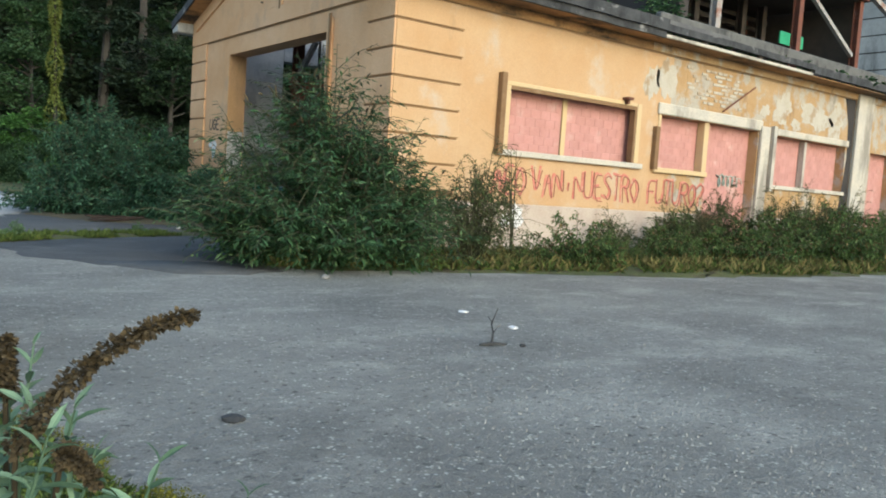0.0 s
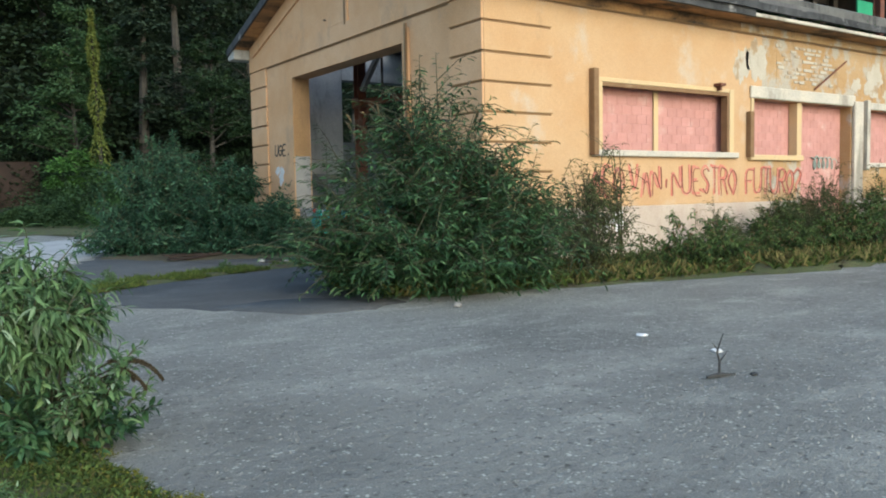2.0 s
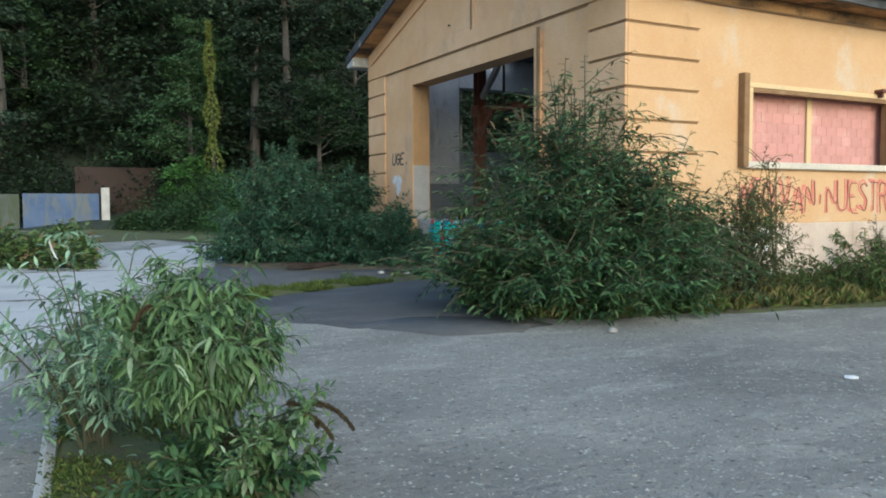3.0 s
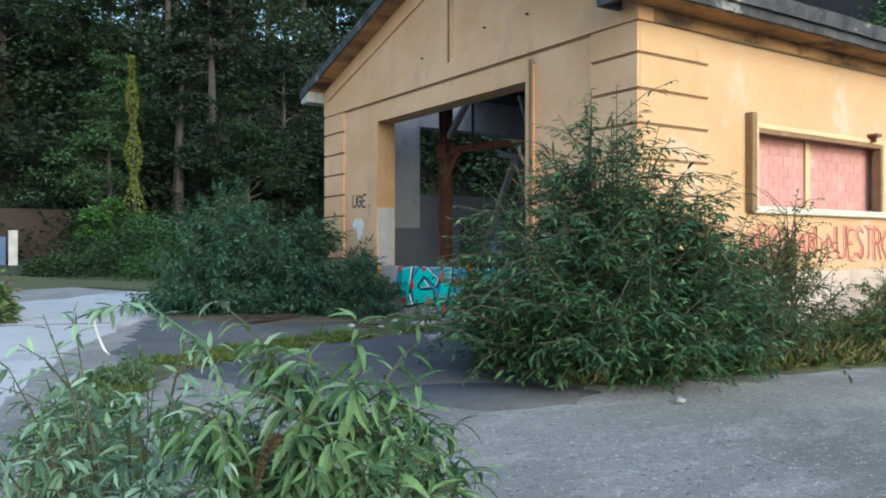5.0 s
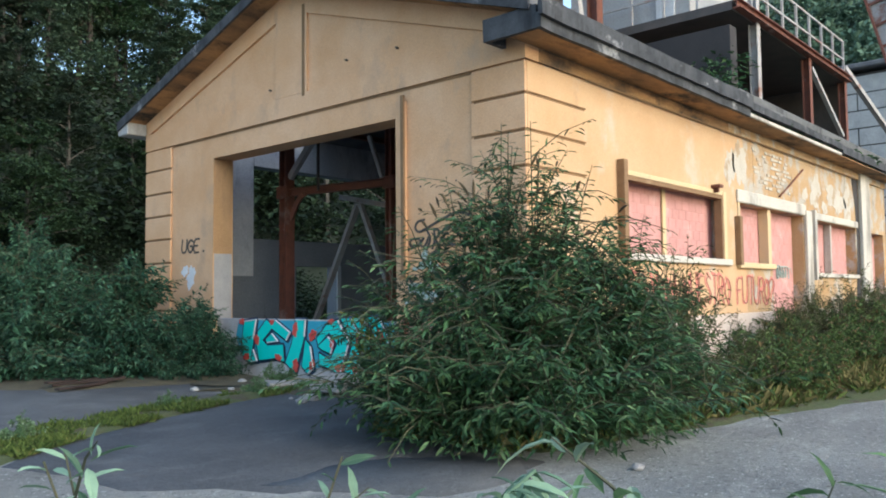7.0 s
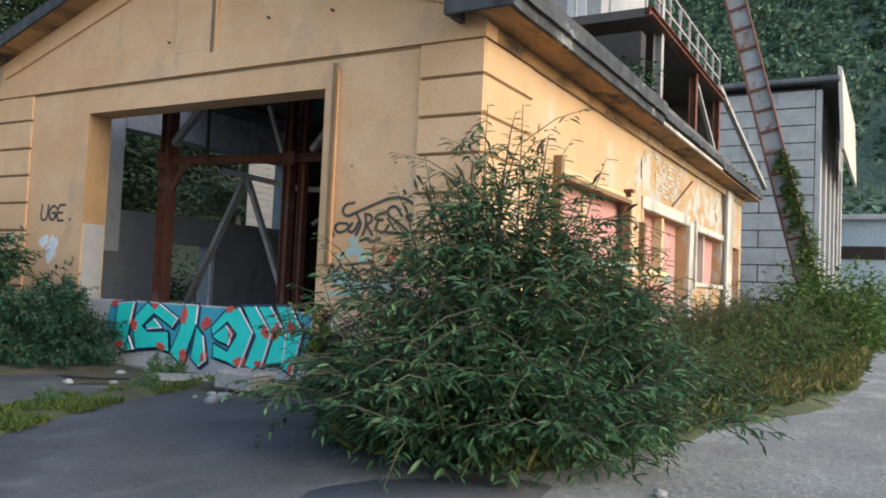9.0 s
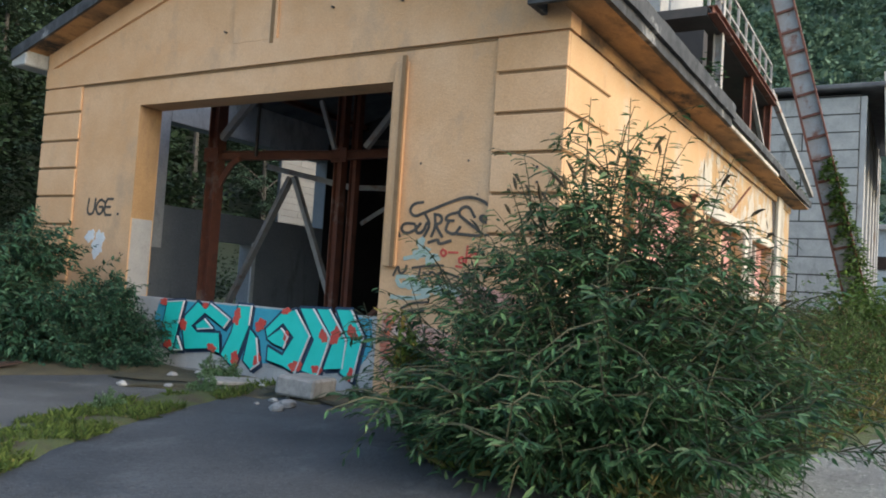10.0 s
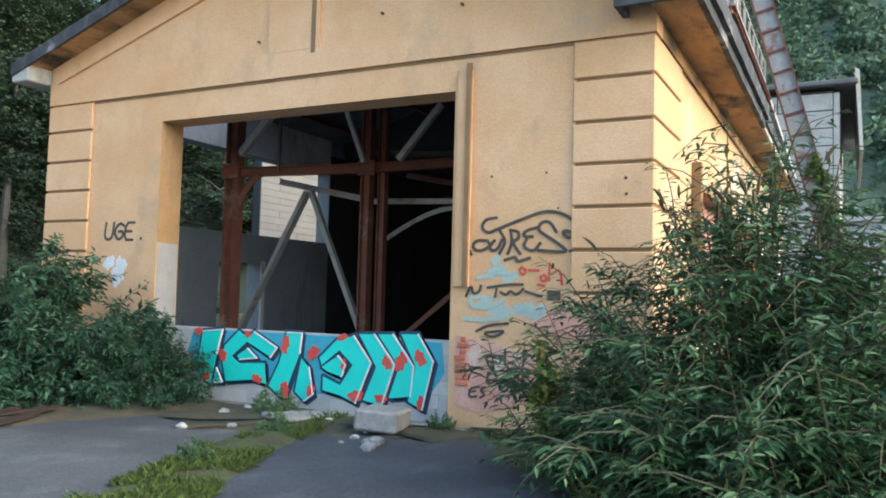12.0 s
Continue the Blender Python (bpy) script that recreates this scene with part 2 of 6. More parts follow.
# Dark and lit copies: light and shade of the wood set by colour.
WOODS = surface("shaded_forest_foliage", (0.008, 0.02, 0.01), (0.022, 0.04, 0.018), rough=0.8, scale=0.12, spread=0.2, island=True, bump=0, through_leaf=0.12)
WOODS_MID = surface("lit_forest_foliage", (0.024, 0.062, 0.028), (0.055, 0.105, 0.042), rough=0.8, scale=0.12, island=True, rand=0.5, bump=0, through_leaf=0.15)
# Lighter and greyer: distance haze is part of this colour.
WOODS_UPPER = surface("hazed_upper_foliage", (0.042, 0.08, 0.052), (0.075, 0.12, 0.072), rough=0.8, scale=0.1, island=True, rand=0.45, bump=0, through_leaf=0.15)
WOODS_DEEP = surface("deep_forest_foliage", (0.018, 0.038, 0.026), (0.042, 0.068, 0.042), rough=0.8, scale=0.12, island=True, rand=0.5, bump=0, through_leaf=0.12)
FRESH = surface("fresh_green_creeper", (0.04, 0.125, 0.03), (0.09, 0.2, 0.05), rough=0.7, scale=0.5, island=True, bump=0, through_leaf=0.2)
# Mountain haze is mixed into this foliage colour.
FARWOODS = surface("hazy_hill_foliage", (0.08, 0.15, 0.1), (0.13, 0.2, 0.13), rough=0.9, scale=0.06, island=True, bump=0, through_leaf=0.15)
# Near black so that gaps between the trees read dark.
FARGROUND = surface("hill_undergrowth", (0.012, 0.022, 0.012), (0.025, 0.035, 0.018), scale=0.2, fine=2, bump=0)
# Ground green, hazed by colour like the mountain foliage.
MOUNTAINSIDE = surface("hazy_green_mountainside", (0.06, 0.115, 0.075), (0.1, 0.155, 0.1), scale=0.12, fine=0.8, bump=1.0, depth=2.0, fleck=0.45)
BARK = surface("grey_brown_bark", (0.035, 0.03, 0.025), (0.06, 0.054, 0.045), scale=3, fine=40, bump=0.8, depth=0.02)
STEM = surface("brown_green_stem", (0.045, 0.05, 0.025), (0.08, 0.075, 0.04), scale=5, fine=60, bump=0.2)
SPIKE = surface("dried_flower_spike", (0.045, 0.035, 0.018), (0.09, 0.065, 0.03), scale=8, island=True, bump=0)
TEAL = surface("teal_spray_paint", (0.02, 0.55, 0.46), (0.03, 0.6, 0.52), rough=0.6, scale=3, fine=60, bump=0.2, fleck=0.1)
NAVY = surface("dark_blue_spray_paint", (0.012, 0.03, 0.07), (0.02, 0.05, 0.1), rough=0.6, scale=3, fine=60, bump=0.2)
SKYBLUE = surface("blue_spray_cloud", (0.03, 0.3, 0.42), (0.06, 0.36, 0.46), rough=0.6, scale=3, fine=60, bump=0.2)
PAINT_RED = surface("red_spray_paint", (0.55, 0.05, 0.04), (0.6, 0.09, 0.06), rough=0.6, scale=5, fine=60, bump=0.2)
PAINT_PINK = surface("faded_red_marker", (0.56, 0.15, 0.12), (0.62, 0.27, 0.19), rough=0.7, scale=5, fine=60, bump=0.2, c3=(0.62, 0.42, 0.3), stain=0.55, streak=(3, 3, 3))
PAINT_MAROON = surface("dark_maroon_marker", (0.2, 0.05, 0.045), (0.3, 0.1, 0.08), rough=0.7, scale=5, fine=60, bump=0.2)
PAINT_BLACK = surface("black_spray_paint", (0.04, 0.035, 0.03), (0.09, 0.075, 0.06), rough=0.7, scale=5, fine=60, bump=0.2)
PAINT_WHITE = surface("white_spray_paint", (0.75, 0.75, 0.75), (0.65, 0.65, 0.66), rough=0.7, scale=4, fine=60, bump=0.2)
PAINT_CYAN = surface("pale_cyan_spray_paint", (0.34, 0.44, 0.4), (0.42, 0.47, 0.4), rough=0.7, scale=5, fine=60, bump=0.2)
STONE = surface("broken_stone", (0.2, 0.195, 0.19), (0.32, 0.31, 0.3), scale=8, fine=60, bump=0.5)
DARKSTONE = surface("dark_stone", (0.03, 0.03, 0.032), (0.05, 0.05, 0.05), scale=8, fine=60)
# Boundary wall colours lowered for its shade, with mossy and grey patches.
OLDWALL = surface("shaded_mossy_wall", (0.06, 0.075, 0.07), (0.1, 0.115, 0.1), scale=1, fine=20, c3=(0.05, 0.065, 0.035), stain=0.48)
BLUEWALL = surface("shaded_blue_paint", (0.05, 0.09, 0.19), (0.09, 0.13, 0.22), scale=1, fine=20, c3=(0.13, 0.14, 0.13), stain=0.52)
BLUESHED = surface("grey_blue_cladding", (0.36, 0.42, 0.47), (0.43, 0.48, 0.52), scale=0.5, fine=6, rough=0.6)
# Lowered as well, for the dim panel behind the boundary wall.
REDBROWN = surface("red_brown_board", (0.035, 0.018, 0.013), (0.022, 0.013, 0.01), scale=2, fine=20)
GREENSHEET = surface("green_sheet", (0.05, 0.4, 0.22), (0.06, 0.45, 0.25), scale=2, fine=20)


# ---- building blocks ----
def part(name, bm, material, parent=None, label=""):
    me = bpy.data.meshes.new(name)
    if isinstance(bm, tuple):
        me.from_pydata(*bm)
    else:
        bm.to_mesh(me)
        bm.free()
    for m in material if isinstance(material, list) else [material]:
        me.materials.append(m)
    ob = new(name, me)
    if parent:
        ob.parent = parent
    if label:
        ob["label"] = label
    return ob


def thing(name, label, category, x=0, y=0, z=0, group="", kind=""):
    e = new(name)
    e.matrix_basis = pose(x, y, z)
    return tagged(e, label, category, group, kind)


def box(bm, x0, x1, y0, y1, z0, z1, bevel=0.0, m=None):
    made = bmesh.ops.create_cube(bm, size=1)["verts"]
    t = Matrix.Translation(((x0 + x1) / 2, (y0 + y1) / 2, (z0 + z1) / 2)) @ Matrix.Diagonal((x1 - x0, y1 - y0, z1 - z0, 1))
    bmesh.ops.transform(bm, matrix=(m @ t) if m else t, verts=made)
    if bevel:
        bmesh.ops.bevel(bm, geom=list({e for v in made for e in v.link_edges}), offset=bevel, segments=1, affect="EDGES")
    return made


def boxes(*rows, bevel=0.0):
    bm = bmesh.new()
    for r in rows:
        box(bm, *r, bevel=bevel)
    return bm


def beam(bm, a, b, w, h=None, steps=1):
    """A rectangular bar from a to b."""
    a, b = Vector(a), Vector(b)
    q = (b - a).to_track_quat("Z", "Y").to_matrix().to_4x4()
    h = h or w
    box(bm, -w / 2, w / 2, -h / 2, h / 2, 0, (b - a).length, m=Matrix.Translation(a) @ q)
    return bm


def h_beam(bm, a, b, w):
    """A rolled steel section: web and two flanges."""
    a, b = Vector(a), Vector(b)
    m = Matrix.Translation(a) @ (b - a).to_track_quat("Z", "Y").to_matrix().to_4x4()
    d = (b - a).length
    t = w * 0.12
    box(bm, -w / 2, w / 2, -w / 2, -w / 2 + t, 0, d, m=m)
    box(bm, -w / 2, w / 2, w / 2 - t, w / 2, 0, d, m=m)
    box(bm, -t / 2, t / 2, -w / 2 + t, w / 2 - t, 0, d, m=m)
    return bm


def prism(bm, outline, put, d0, d1):
    """A slab of the outline (u, v), between the depths d0 and d1; put(u, v, d) gives the place."""
    a = [bm.verts.new(put(u, v, d0)) for u, v in outline]
    b = [bm.verts.new(put(u, v, d1)) for u, v in outline]
    bm.faces.new(a)
    bm.faces.new(b[::-1])
    for i in range(len(a)):
        j = (i + 1) % len(a)
        bm.faces.new((a[i], b[i], b[j], a[j]))
    bmesh.ops.recalc_face_normals(bm, faces=bm.faces[:])
    return bm


def wall_with_holes(u0, u1, z0, z1, holes, put, d0, d1):
    """A wall with thickness whose openings go through it. holes: (u0, u1, z0, z1)."""
    bm = bmesh.new()
    us = sorted({u0, u1, *(v for h in holes for v in h[:2] if u0 <= v <= u1)})
    zs = sorted({z0, z1, *(v for h in holes for v in h[2:] if z0 <= v <= z1)})
    full = {}
    for i in range(len(us) - 1):
        for k in range(len(zs) - 1):
            u, z = (us[i] + us[i + 1]) / 2, (zs[k] + zs[k + 1]) / 2
            full[i, k] = not any(h[0] < u < h[1] and h[2] < z < h[3] for h in holes)
    def quad(*p):
        bm.faces.new([bm.verts.new(put(*c)) for c in p])
    for (i, k), there in full.items():
        if not there:
            continue
        a, b, c, d = us[i], us[i + 1], zs[k], zs[k + 1]
        for depth in (d0, d1):
            quad((a, c, depth), (b, c, depth), (b, d, depth), (a, d, depth))
        for di, dk, p, q in ((-1, 0, (a, c), (a, d)), (1, 0, (b, c), (b, d)), (0, -1, (a, c), (b, c)), (0, 1, (a, d), (b, d))):
            if not full.get((i + di, k + dk), False):
                quad((*p, d0), (*q, d0), (*q, d1), (*p, d1))
    bmesh.ops.remove_doubles(bm, verts=bm.verts[:], dist=0.0005)
    bmesh.ops.recalc_face_normals(bm, faces=bm.faces[:])
    return bm


def tube(verts, faces, path, radii, sides=5):
    """Adds a tapered tube along the path to the lists."""
    base = len(verts)
    for i, p in enumerate(path):
        p = Vector(p)
        d = (Vector(path[min(i + 1, len(path) - 1)]) - Vector(path[max(i - 1, 0)])).normalized()
        s = d.cross(Vector((0.3, 0.5, 0.81)))
        s = s.normalized() if s.length > 0.01 else Vector((1, 0, 0))
        w = d.cross(s)
        for k in range(sides):
            a = 2 * math.pi * k / sides
            verts.append(tuple(p + (s * math.cos(a) + w * math.sin(a)) * radii[i]))
    for i in range(len(path) - 1):
        for k in range(sides):
            j = (k + 1) % sides
            faces.append((base + i * sides + k, base + i * sides + j, base + (i + 1) * sides + j, base + (i + 1) * sides + k))
    faces.append(tuple(base + (len(path) - 1) * sides + k for k in range(sides)))


def leaf_mesh(P, A, L, width=0.2, droop=0.25, rng=None, simple=False):
    """Folded lance-shaped leaves: places P, directions A, lengths L."""
    rng = rng or np.random.default_rng(1)
    P, A, L = np.asarray(P, float), np.asarray(A, float), np.asarray(L, float)[:, None]
    A = A / (np.linalg.norm(A, axis=1, keepdims=True) + 1e-9)
    R = rng.normal(size=A.shape) * 0.35 + (0, 0, 1)
    S = np.cross(A, R)
    S /= np.linalg.norm(S, axis=1, keepdims=True) + 1e-9
    N = np.cross(S, A)
    b = P
    l = P + A * L * 0.42 + S * L * width + N * L * 0.06
    r = P + A * L * 0.42 - S * L * width + N * L * 0.06
    t = P + A * L - N * L * droop
    n = len(P)
    if simple:
        V = np.stack([b, l, t, r], 1).reshape(-1, 3)
        F = (np.arange(n)[:, None, None] * 4 + np.array([[0, 1, 2], [0, 2, 3]])).reshape(-1, 3)
    else:
        def side(s, t, w, lift):
            return P + A * L * t + s * S * L * width * w + N * L * (lift - droop * t * t)
        rows = [b]
        for t, w in ((0.22, 0.72), (0.52, 1.0), (0.8, 0.55)):
            rows += [side(1, t, w, 0.05), side(0, t, 0, 0.0), side(-1, t, w, 0.05)]
        rows.append(P + A * L * 0.97 - N * L * droop)
        V = np.stack(rows, 1).reshape(-1, 3)
        pattern = np.array([[0, 2, 1], [0, 3, 2], [1, 2, 5], [1, 5, 4], [2, 3, 6], [2, 6, 5], [4, 5, 8], [4, 8, 7], [5, 6, 9], [5, 9, 8], [7, 8, 10], [8, 9, 10]])
        F = (np.arange(n)[:, None, None] * 11 + pattern).reshape(-1, 3)
    return V.tolist(), [], F.tolist()


def strokes(text, u0, v0, w, h, gap=0.2, slant=0.0):
    """Polylines of hand-lettered capitals on a 4 x 6 lattice."""
    out = []
    u = u0
    for ch in text:
        if ch == " ":
            u += w * 0.6
            continue
        for line in LETTERS[ch].split("|"):
            pts = [(int(p[0]), int(p[1])) for p in line.split()]
            out.append([(u + a / 4 * w + slant * b / 6 * h, v0 + b / 6 * h) for a, b in pts])
        u += w * (1 + gap)
    return out


LETTERS = {
    "A": "00 26 40|13 33", "B": "00 06 35 33 03|33 42 30 00", "C": "45 26 04 02 20 41", "D": "00 06 36 43 30 00", "E": "46 06 00 40|03 33",
    "F": "00 06 46|03 33", "G": "45 26 04 02 20 41 43 23", "I": "20 26", "K": "00 06|46 03 40", "L": "06 00 40", "N": "00 06 40 46",
    "O": "20 02 04 26 44 42 20", "P": "00 06 36 45 33 03", "R": "00 06 36 45 33 03|23 40", "S": "45 26 05 33 42 20 01", "T": "06 46|26 20",
    "U": "06 01 20 41 46", "V": "06 20 46", "W": "06 02 20 26|26 22 40 46", "e": "03 43 45 26 04 01 20 40", "X": "00 46|06 40", "?": "05 26 45 33 22|20 21", ".": "22 23",
}


def ribbon(bm, line, width, put, d0, d1, rng=None):
    """A painted stroke: a flat band with thickness along the line (u, v)."""
    for (a, b) in zip(line[:-1], line[1:]):
        a, b = Vector(a), Vector(b)
        d = b - a
        if d.length < 1e-6:
            continue
        d.normalize()
        s = Vector((-d.y, d.x)) * width / 2
        a, b = a - d * width * 0.35, b + d * width * 0.35
        ring = [a + s, b + s, b + d * width * 0.2, b - s, a - s, a - d * width * 0.2]
        f = [bm.verts.new(put(p.x, p.y, d1)) for p in ring]
        g = [bm.verts.new(put(p.x, p.y, d0)) for p in ring]
        bm.faces.new(f)
        for i in range(6):
            j = (i + 1) % 6
            bm.faces.new((f[i], g[i], g[j], f[j]))
        d1 += 0.0004
    return bm


def blob(bm, u, v, r, put, d0, d1, rng, squash=1.0):
    ring = []
    p1, p2, p3 = rng.uniform(0, 6), rng.uniform(0, 6), rng.uniform(0, 6)
    for k in range(44):
        a = 2 * math.pi * k / 44
        q = r * (1 + 0.22 * math.sin(2 * a + p1) + 0.14 * math.sin(5 * a + p2) + 0.08 * math.sin(11 * a + p3) + rng.uniform(-0.05, 0.05))
        ring.append((u + math.cos(a) * q, v + math.sin(a) * q * squash))
    return prism(bm, ring, put, d0, d1)


GX, LY = 8.9, 13.35          # outer faces of the gable wall and of the long wall
NY, EX = 24.5, 30.3          # outer face of the north wall, east end


def on_gable(u, v, d):
    return (GX - d, u, v)


def on_long(u, v, d):
    return (u, LY - d, v)


# ---- ground, verge, road ----
def sheet(outline, z, material, name, label, category, cell=0.5, bumpy=0.0, edge=0.12, seed=3, kind="structure", lift=0.0, parent=None):
    """A patch of ground with a ragged edge, gently uneven; lift: how far its middle rises."""
    rng = random.Random(seed)
    ring = []
    n = len(outline)
    for i in range(n):
        a, b = Vector(outline[i]), Vector(outline[(i + 1) % n])
        steps = max(1, int((b - a).length / cell))
        for k in range(steps):
            p = a.lerp(b, k / steps)
            ring.append(p + Vector((rng.uniform(-edge, edge), rng.uniform(-edge, edge))))
    bm = bmesh.new()
    rim = [bm.verts.new((p.x, p.y, -0.03)) for p in ring]
    mid = sum(ring, Vector((0, 0))) / len(ring)
    last = rim
    rings = 7 if lift or bumpy else 1
    for k in range(rings):
        f = 0.03 if k == 0 else k / rings
        row = []
        for p in ring:
            q = p.lerp(mid, f * 0.985)
            h = z + lift * min(1, 3 * k / rings) + bumpy * noise.noise(Vector((q.x * 1.3, q.y * 1.3, seed)))
            row.append(bm.verts.new((q.x, q.y, h)))
        for i in range(len(rim)):
            j = (i + 1) % len(rim)
            bm.faces.new((last[i], last[j], row[j], row[i]))
        last = row
    bm.faces.new(last)
    for f in bm.faces:
        f.smooth = True
    bmesh.ops.recalc_face_normals(bm, faces=bm.faces[:])
    ob = part(name, bm, material, parent)
    return ob if parent else tagged(ob, label, category, kind=kind)


def ground_mesh():
    bm = bmesh.new()
    xs = [-400, -120, -40] + [-20 + 2.0 * i for i in range(36)] + [80, 140, 400]
    ys = [-400, -120, -40] + [-16 + 2.0 * i for i in range(40)] + [90, 150, 400]
    grid = [[bm.verts.new((x, y, 0.012 * noise.noise(Vector((x * 0.3, y * 0.3, 0))) if abs(x) < 60 and abs(y) < 70 else 0)) for y in ys] for x in xs]
    for i in range(len(xs) - 1):
        for j in range(len(ys) - 1):
            f = bm.faces.new((grid[i][j], grid[i + 1][j], grid[i + 1][j + 1], grid[i][j + 1]))
            f.smooth = True
    return bm


tagged(part("ground", ground_mesh(), ASPHALT), "worn grey asphalt yard with pale scuffs and grit", "ground", kind="structure")
VERGE = [(1.75, -1.5), (1.75, 1.5), (1.6, 2.95), (1.38, 3.6), (1.2, 4.4), (0.95, 5.4), (0.75, 6.4), (0.8, 7.6), (0.75, 9.2), (0.95, 11.2), (1.5, 13.4), (2.2, 14.7), (3.2, 15.4), (4.7, 16.2), (6.4, 16.9), (8.85, 17.4),
         (8.85, 18.4), (6.2, 17.8), (4.2, 17.1), (2.7, 16.5), (1.75, 15.6), (0.95, 14.2), (0.3, 12.0), (-0.05, 10.2), (-0.2, 8.0), (-0.28, 6.4), (-0.36, 5.4), (-0.42, 4.4), (-0.46, 3.6), (-0.5, 2.9), (-0.55, 1.5), (-0.6, -1.5)]


def strip_mesh(outline, z, lift, seed):
    """The verge: a long bent strip, filled between its two long sides."""
    n = len(outline) // 2
    right, left = outline[:n], outline[:n - 1:-1]
    rng = random.Random(seed)
    bm = bmesh.new()
    rows = []
    for i in range(n - 1):
        for k in range(6):
            t = k / 6
            a, b = Vector(right[i]).lerp(Vector(right[i + 1]), t), Vector(left[i]).lerp(Vector(left[i + 1]), t)
            row = []
            for j in range(9):
                f = j / 8
                p = a.lerp(b, f)
                if j in (0, 8):
                    p += Vector((rng.uniform(-0.1, 0.1), rng.uniform(-0.1, 0.1)))
                h = -0.03 if j in (0, 8) else z + lift * math.sin(math.pi * f) + 0.025 * noise.noise(Vector((p.x * 3, p.y * 3, seed)))
                row.append(bm.verts.new((p.x, p.y, h)))
            rows.append(row)
    for r, s in zip(rows[:-1], rows[1:]):
        for j in range(8):
            bm.faces.new((r[j], r[j + 1], s[j + 1], s[j])).smooth = True
    bmesh.ops.recalc_face_normals(bm, faces=bm.faces[:])
    return bm


tagged(part("verge", strip_mesh(VERGE, 0.02, 0.03, 5), MOSS), "mossy grass verge between yard and road", "verge", kind="structure")
ROAD = [(-0.62, -3.0), (-0.5, 3.5), (-0.3, 7.0), (-0.1, 10.4), (0.5, 13.4), (1.3, 16.0), (2.6, 20.0), (4.0, 24.0), (6.0, 28.0), (8.5, 32), (14, 37), (7.5, 38), (3.2, 33.6), (-0.3, 28), (-3.2, 25), (-4.5, 16), (-5, 8), (-5.2, -3)]
road = tagged(part("road", strip_mesh([*ROAD[:9], *ROAD[9:]], 0.012, 0.006, 8), ROADCON), "pale concrete road with seams and stains", "road", kind="structure")


def kerb_mesh():
    v, f = [], []
    line = [(-0.36, 3.5), (-0.22, 7.0), (0.0, 10.4), (0.6, 13.3), (1.38, 15.9)]
    pts = [Vector(line[i]).lerp(Vector(line[i + 1]), k / 5) for i in range(4) for k in range(5)]
    tube(v, f, [(p.x, p.y, 0.012) for p in pts], [0.05] * len(pts), 6)
    return v, [], f


tagged(part("kerb", kerb_mesh(), CONCRETE), "low broken concrete kerb edging sunk in the verge", "kerb", kind="structure")
# Areas of asphalt darker than the rest of the yard.
sheet([(2.6, 12.6), (3.3, 11.7), (4.4, 10.7), (5.6, 10.9), (6.4, 13.0), (8.8, 15.4), (8.8, 17.8), (6.6, 17.3), (4.8, 16.7), (3.1, 15.9), (2.2, 14.9)], 0.008, GREYPATCH, "tar_patch", "grey-blue darker patch in the asphalt", "patch", edge=0.16, seed=11, cell=0.3)
sheet([(3.35, 12.1), (3.6, 11.3), (4.1, 10.75), (5.0, 10.6), (5.6, 11.2), (4.9, 12.0), (4.2, 12.4)], 0.013, DARKPATCH, "tar_spot", "dark spot beside the bush", "patch", edge=0.12, seed=21, cell=0.25)
sheet([(1.7, 15.9), (4.2, 16.8), (6.2, 17.5), (8.7, 18.0), (8.0, 19.8), (5.6, 21.0), (5.0, 23.6), (4.2, 23.8), (3.0, 20.4), (2.2, 17.9)], 0.008, DARKPATCH, "tar_patch", "dark patch in the asphalt", "patch", edge=0.16, seed=15, cell=0.3)
sheet([(7.6, 10.7), (9.4, 10.2), (12.3, 9.35), (18.4, 8.9), (31, 9.2), (31, 13.3), (9.0, 13.3), (8.95, 14.2), (8.85, 15.9), (6.6, 14.5), (5.2, 12.4), (5.7, 11)], 0.015, MOSS, "planting_strip",
      "mossy soil strip along the foot of the wall", "soil strip", edge=0.16, seed=12, lift=0.05, bumpy=0.03)
sheet([(5.0, 24.6), (4.2, 22.9), (5.2, 20.6), (8.0, 19.2), (8.85, 18.8), (8.85, 25.5)], 0.02, SOIL, "bush_bed", "dark leafy soil under the bushes", "soil", edge=0.2, seed=13, lift=0.06, bumpy=0.04)
sheet([(-30, 30), (-6, 27.5), (-0.6, 29.5), (2, 37), (6, 41), (14, 40), (22, 33), (9, 27), (9, 25), (26, 25), (60, 30), (60, 90), (-60, 90), (-60, 30)], 0.01, MOSS, "lawn", "rough grass beyond the road", "grass", cell=3, edge=0.3, seed=14, bumpy=0.05)

sheet([(7.9, 15.3), (8.8, 14.9), (8.85, 19.4), (7.5, 19.9), (6.7, 19.0), (7.3, 17.9), (7.7, 16.6)], 0.022, SOIL, "dirt_patch", "brown dirt and rubble dust before the block wall", "soil", edge=0.25, seed=19, cell=0.3, lift=0.02, bumpy=0.03)

# ---- the hall ----
hall = thing("hall", "ochre stuccoed derelict hall with bricked-up windows", "building", GX, LY, 0)


def hall_part(name, bm, material, label=""):
    ob = part(name, bm, material, label=label)
    ob.parent = hall
    ob.matrix_parent_inverse = Matrix.Translation((-GX, -LY, 0))
    return ob


def sub(name, bm, material, parent, label=""):
    ob = part(name, bm, material, label=label)
    ob.parent = parent
    return ob


OPEN = (16.08, 21.68, -1, 4.63)
W = [(11.78, 16.24, 2.3, 3.68), (16.96, 19.1, 2.26, 3.6), (19.1, 21.46, 0.1, 3.6), (22.3, 26.5, 2.1, 3.55), (28.2, 29.9, 1.0, 3.5)]
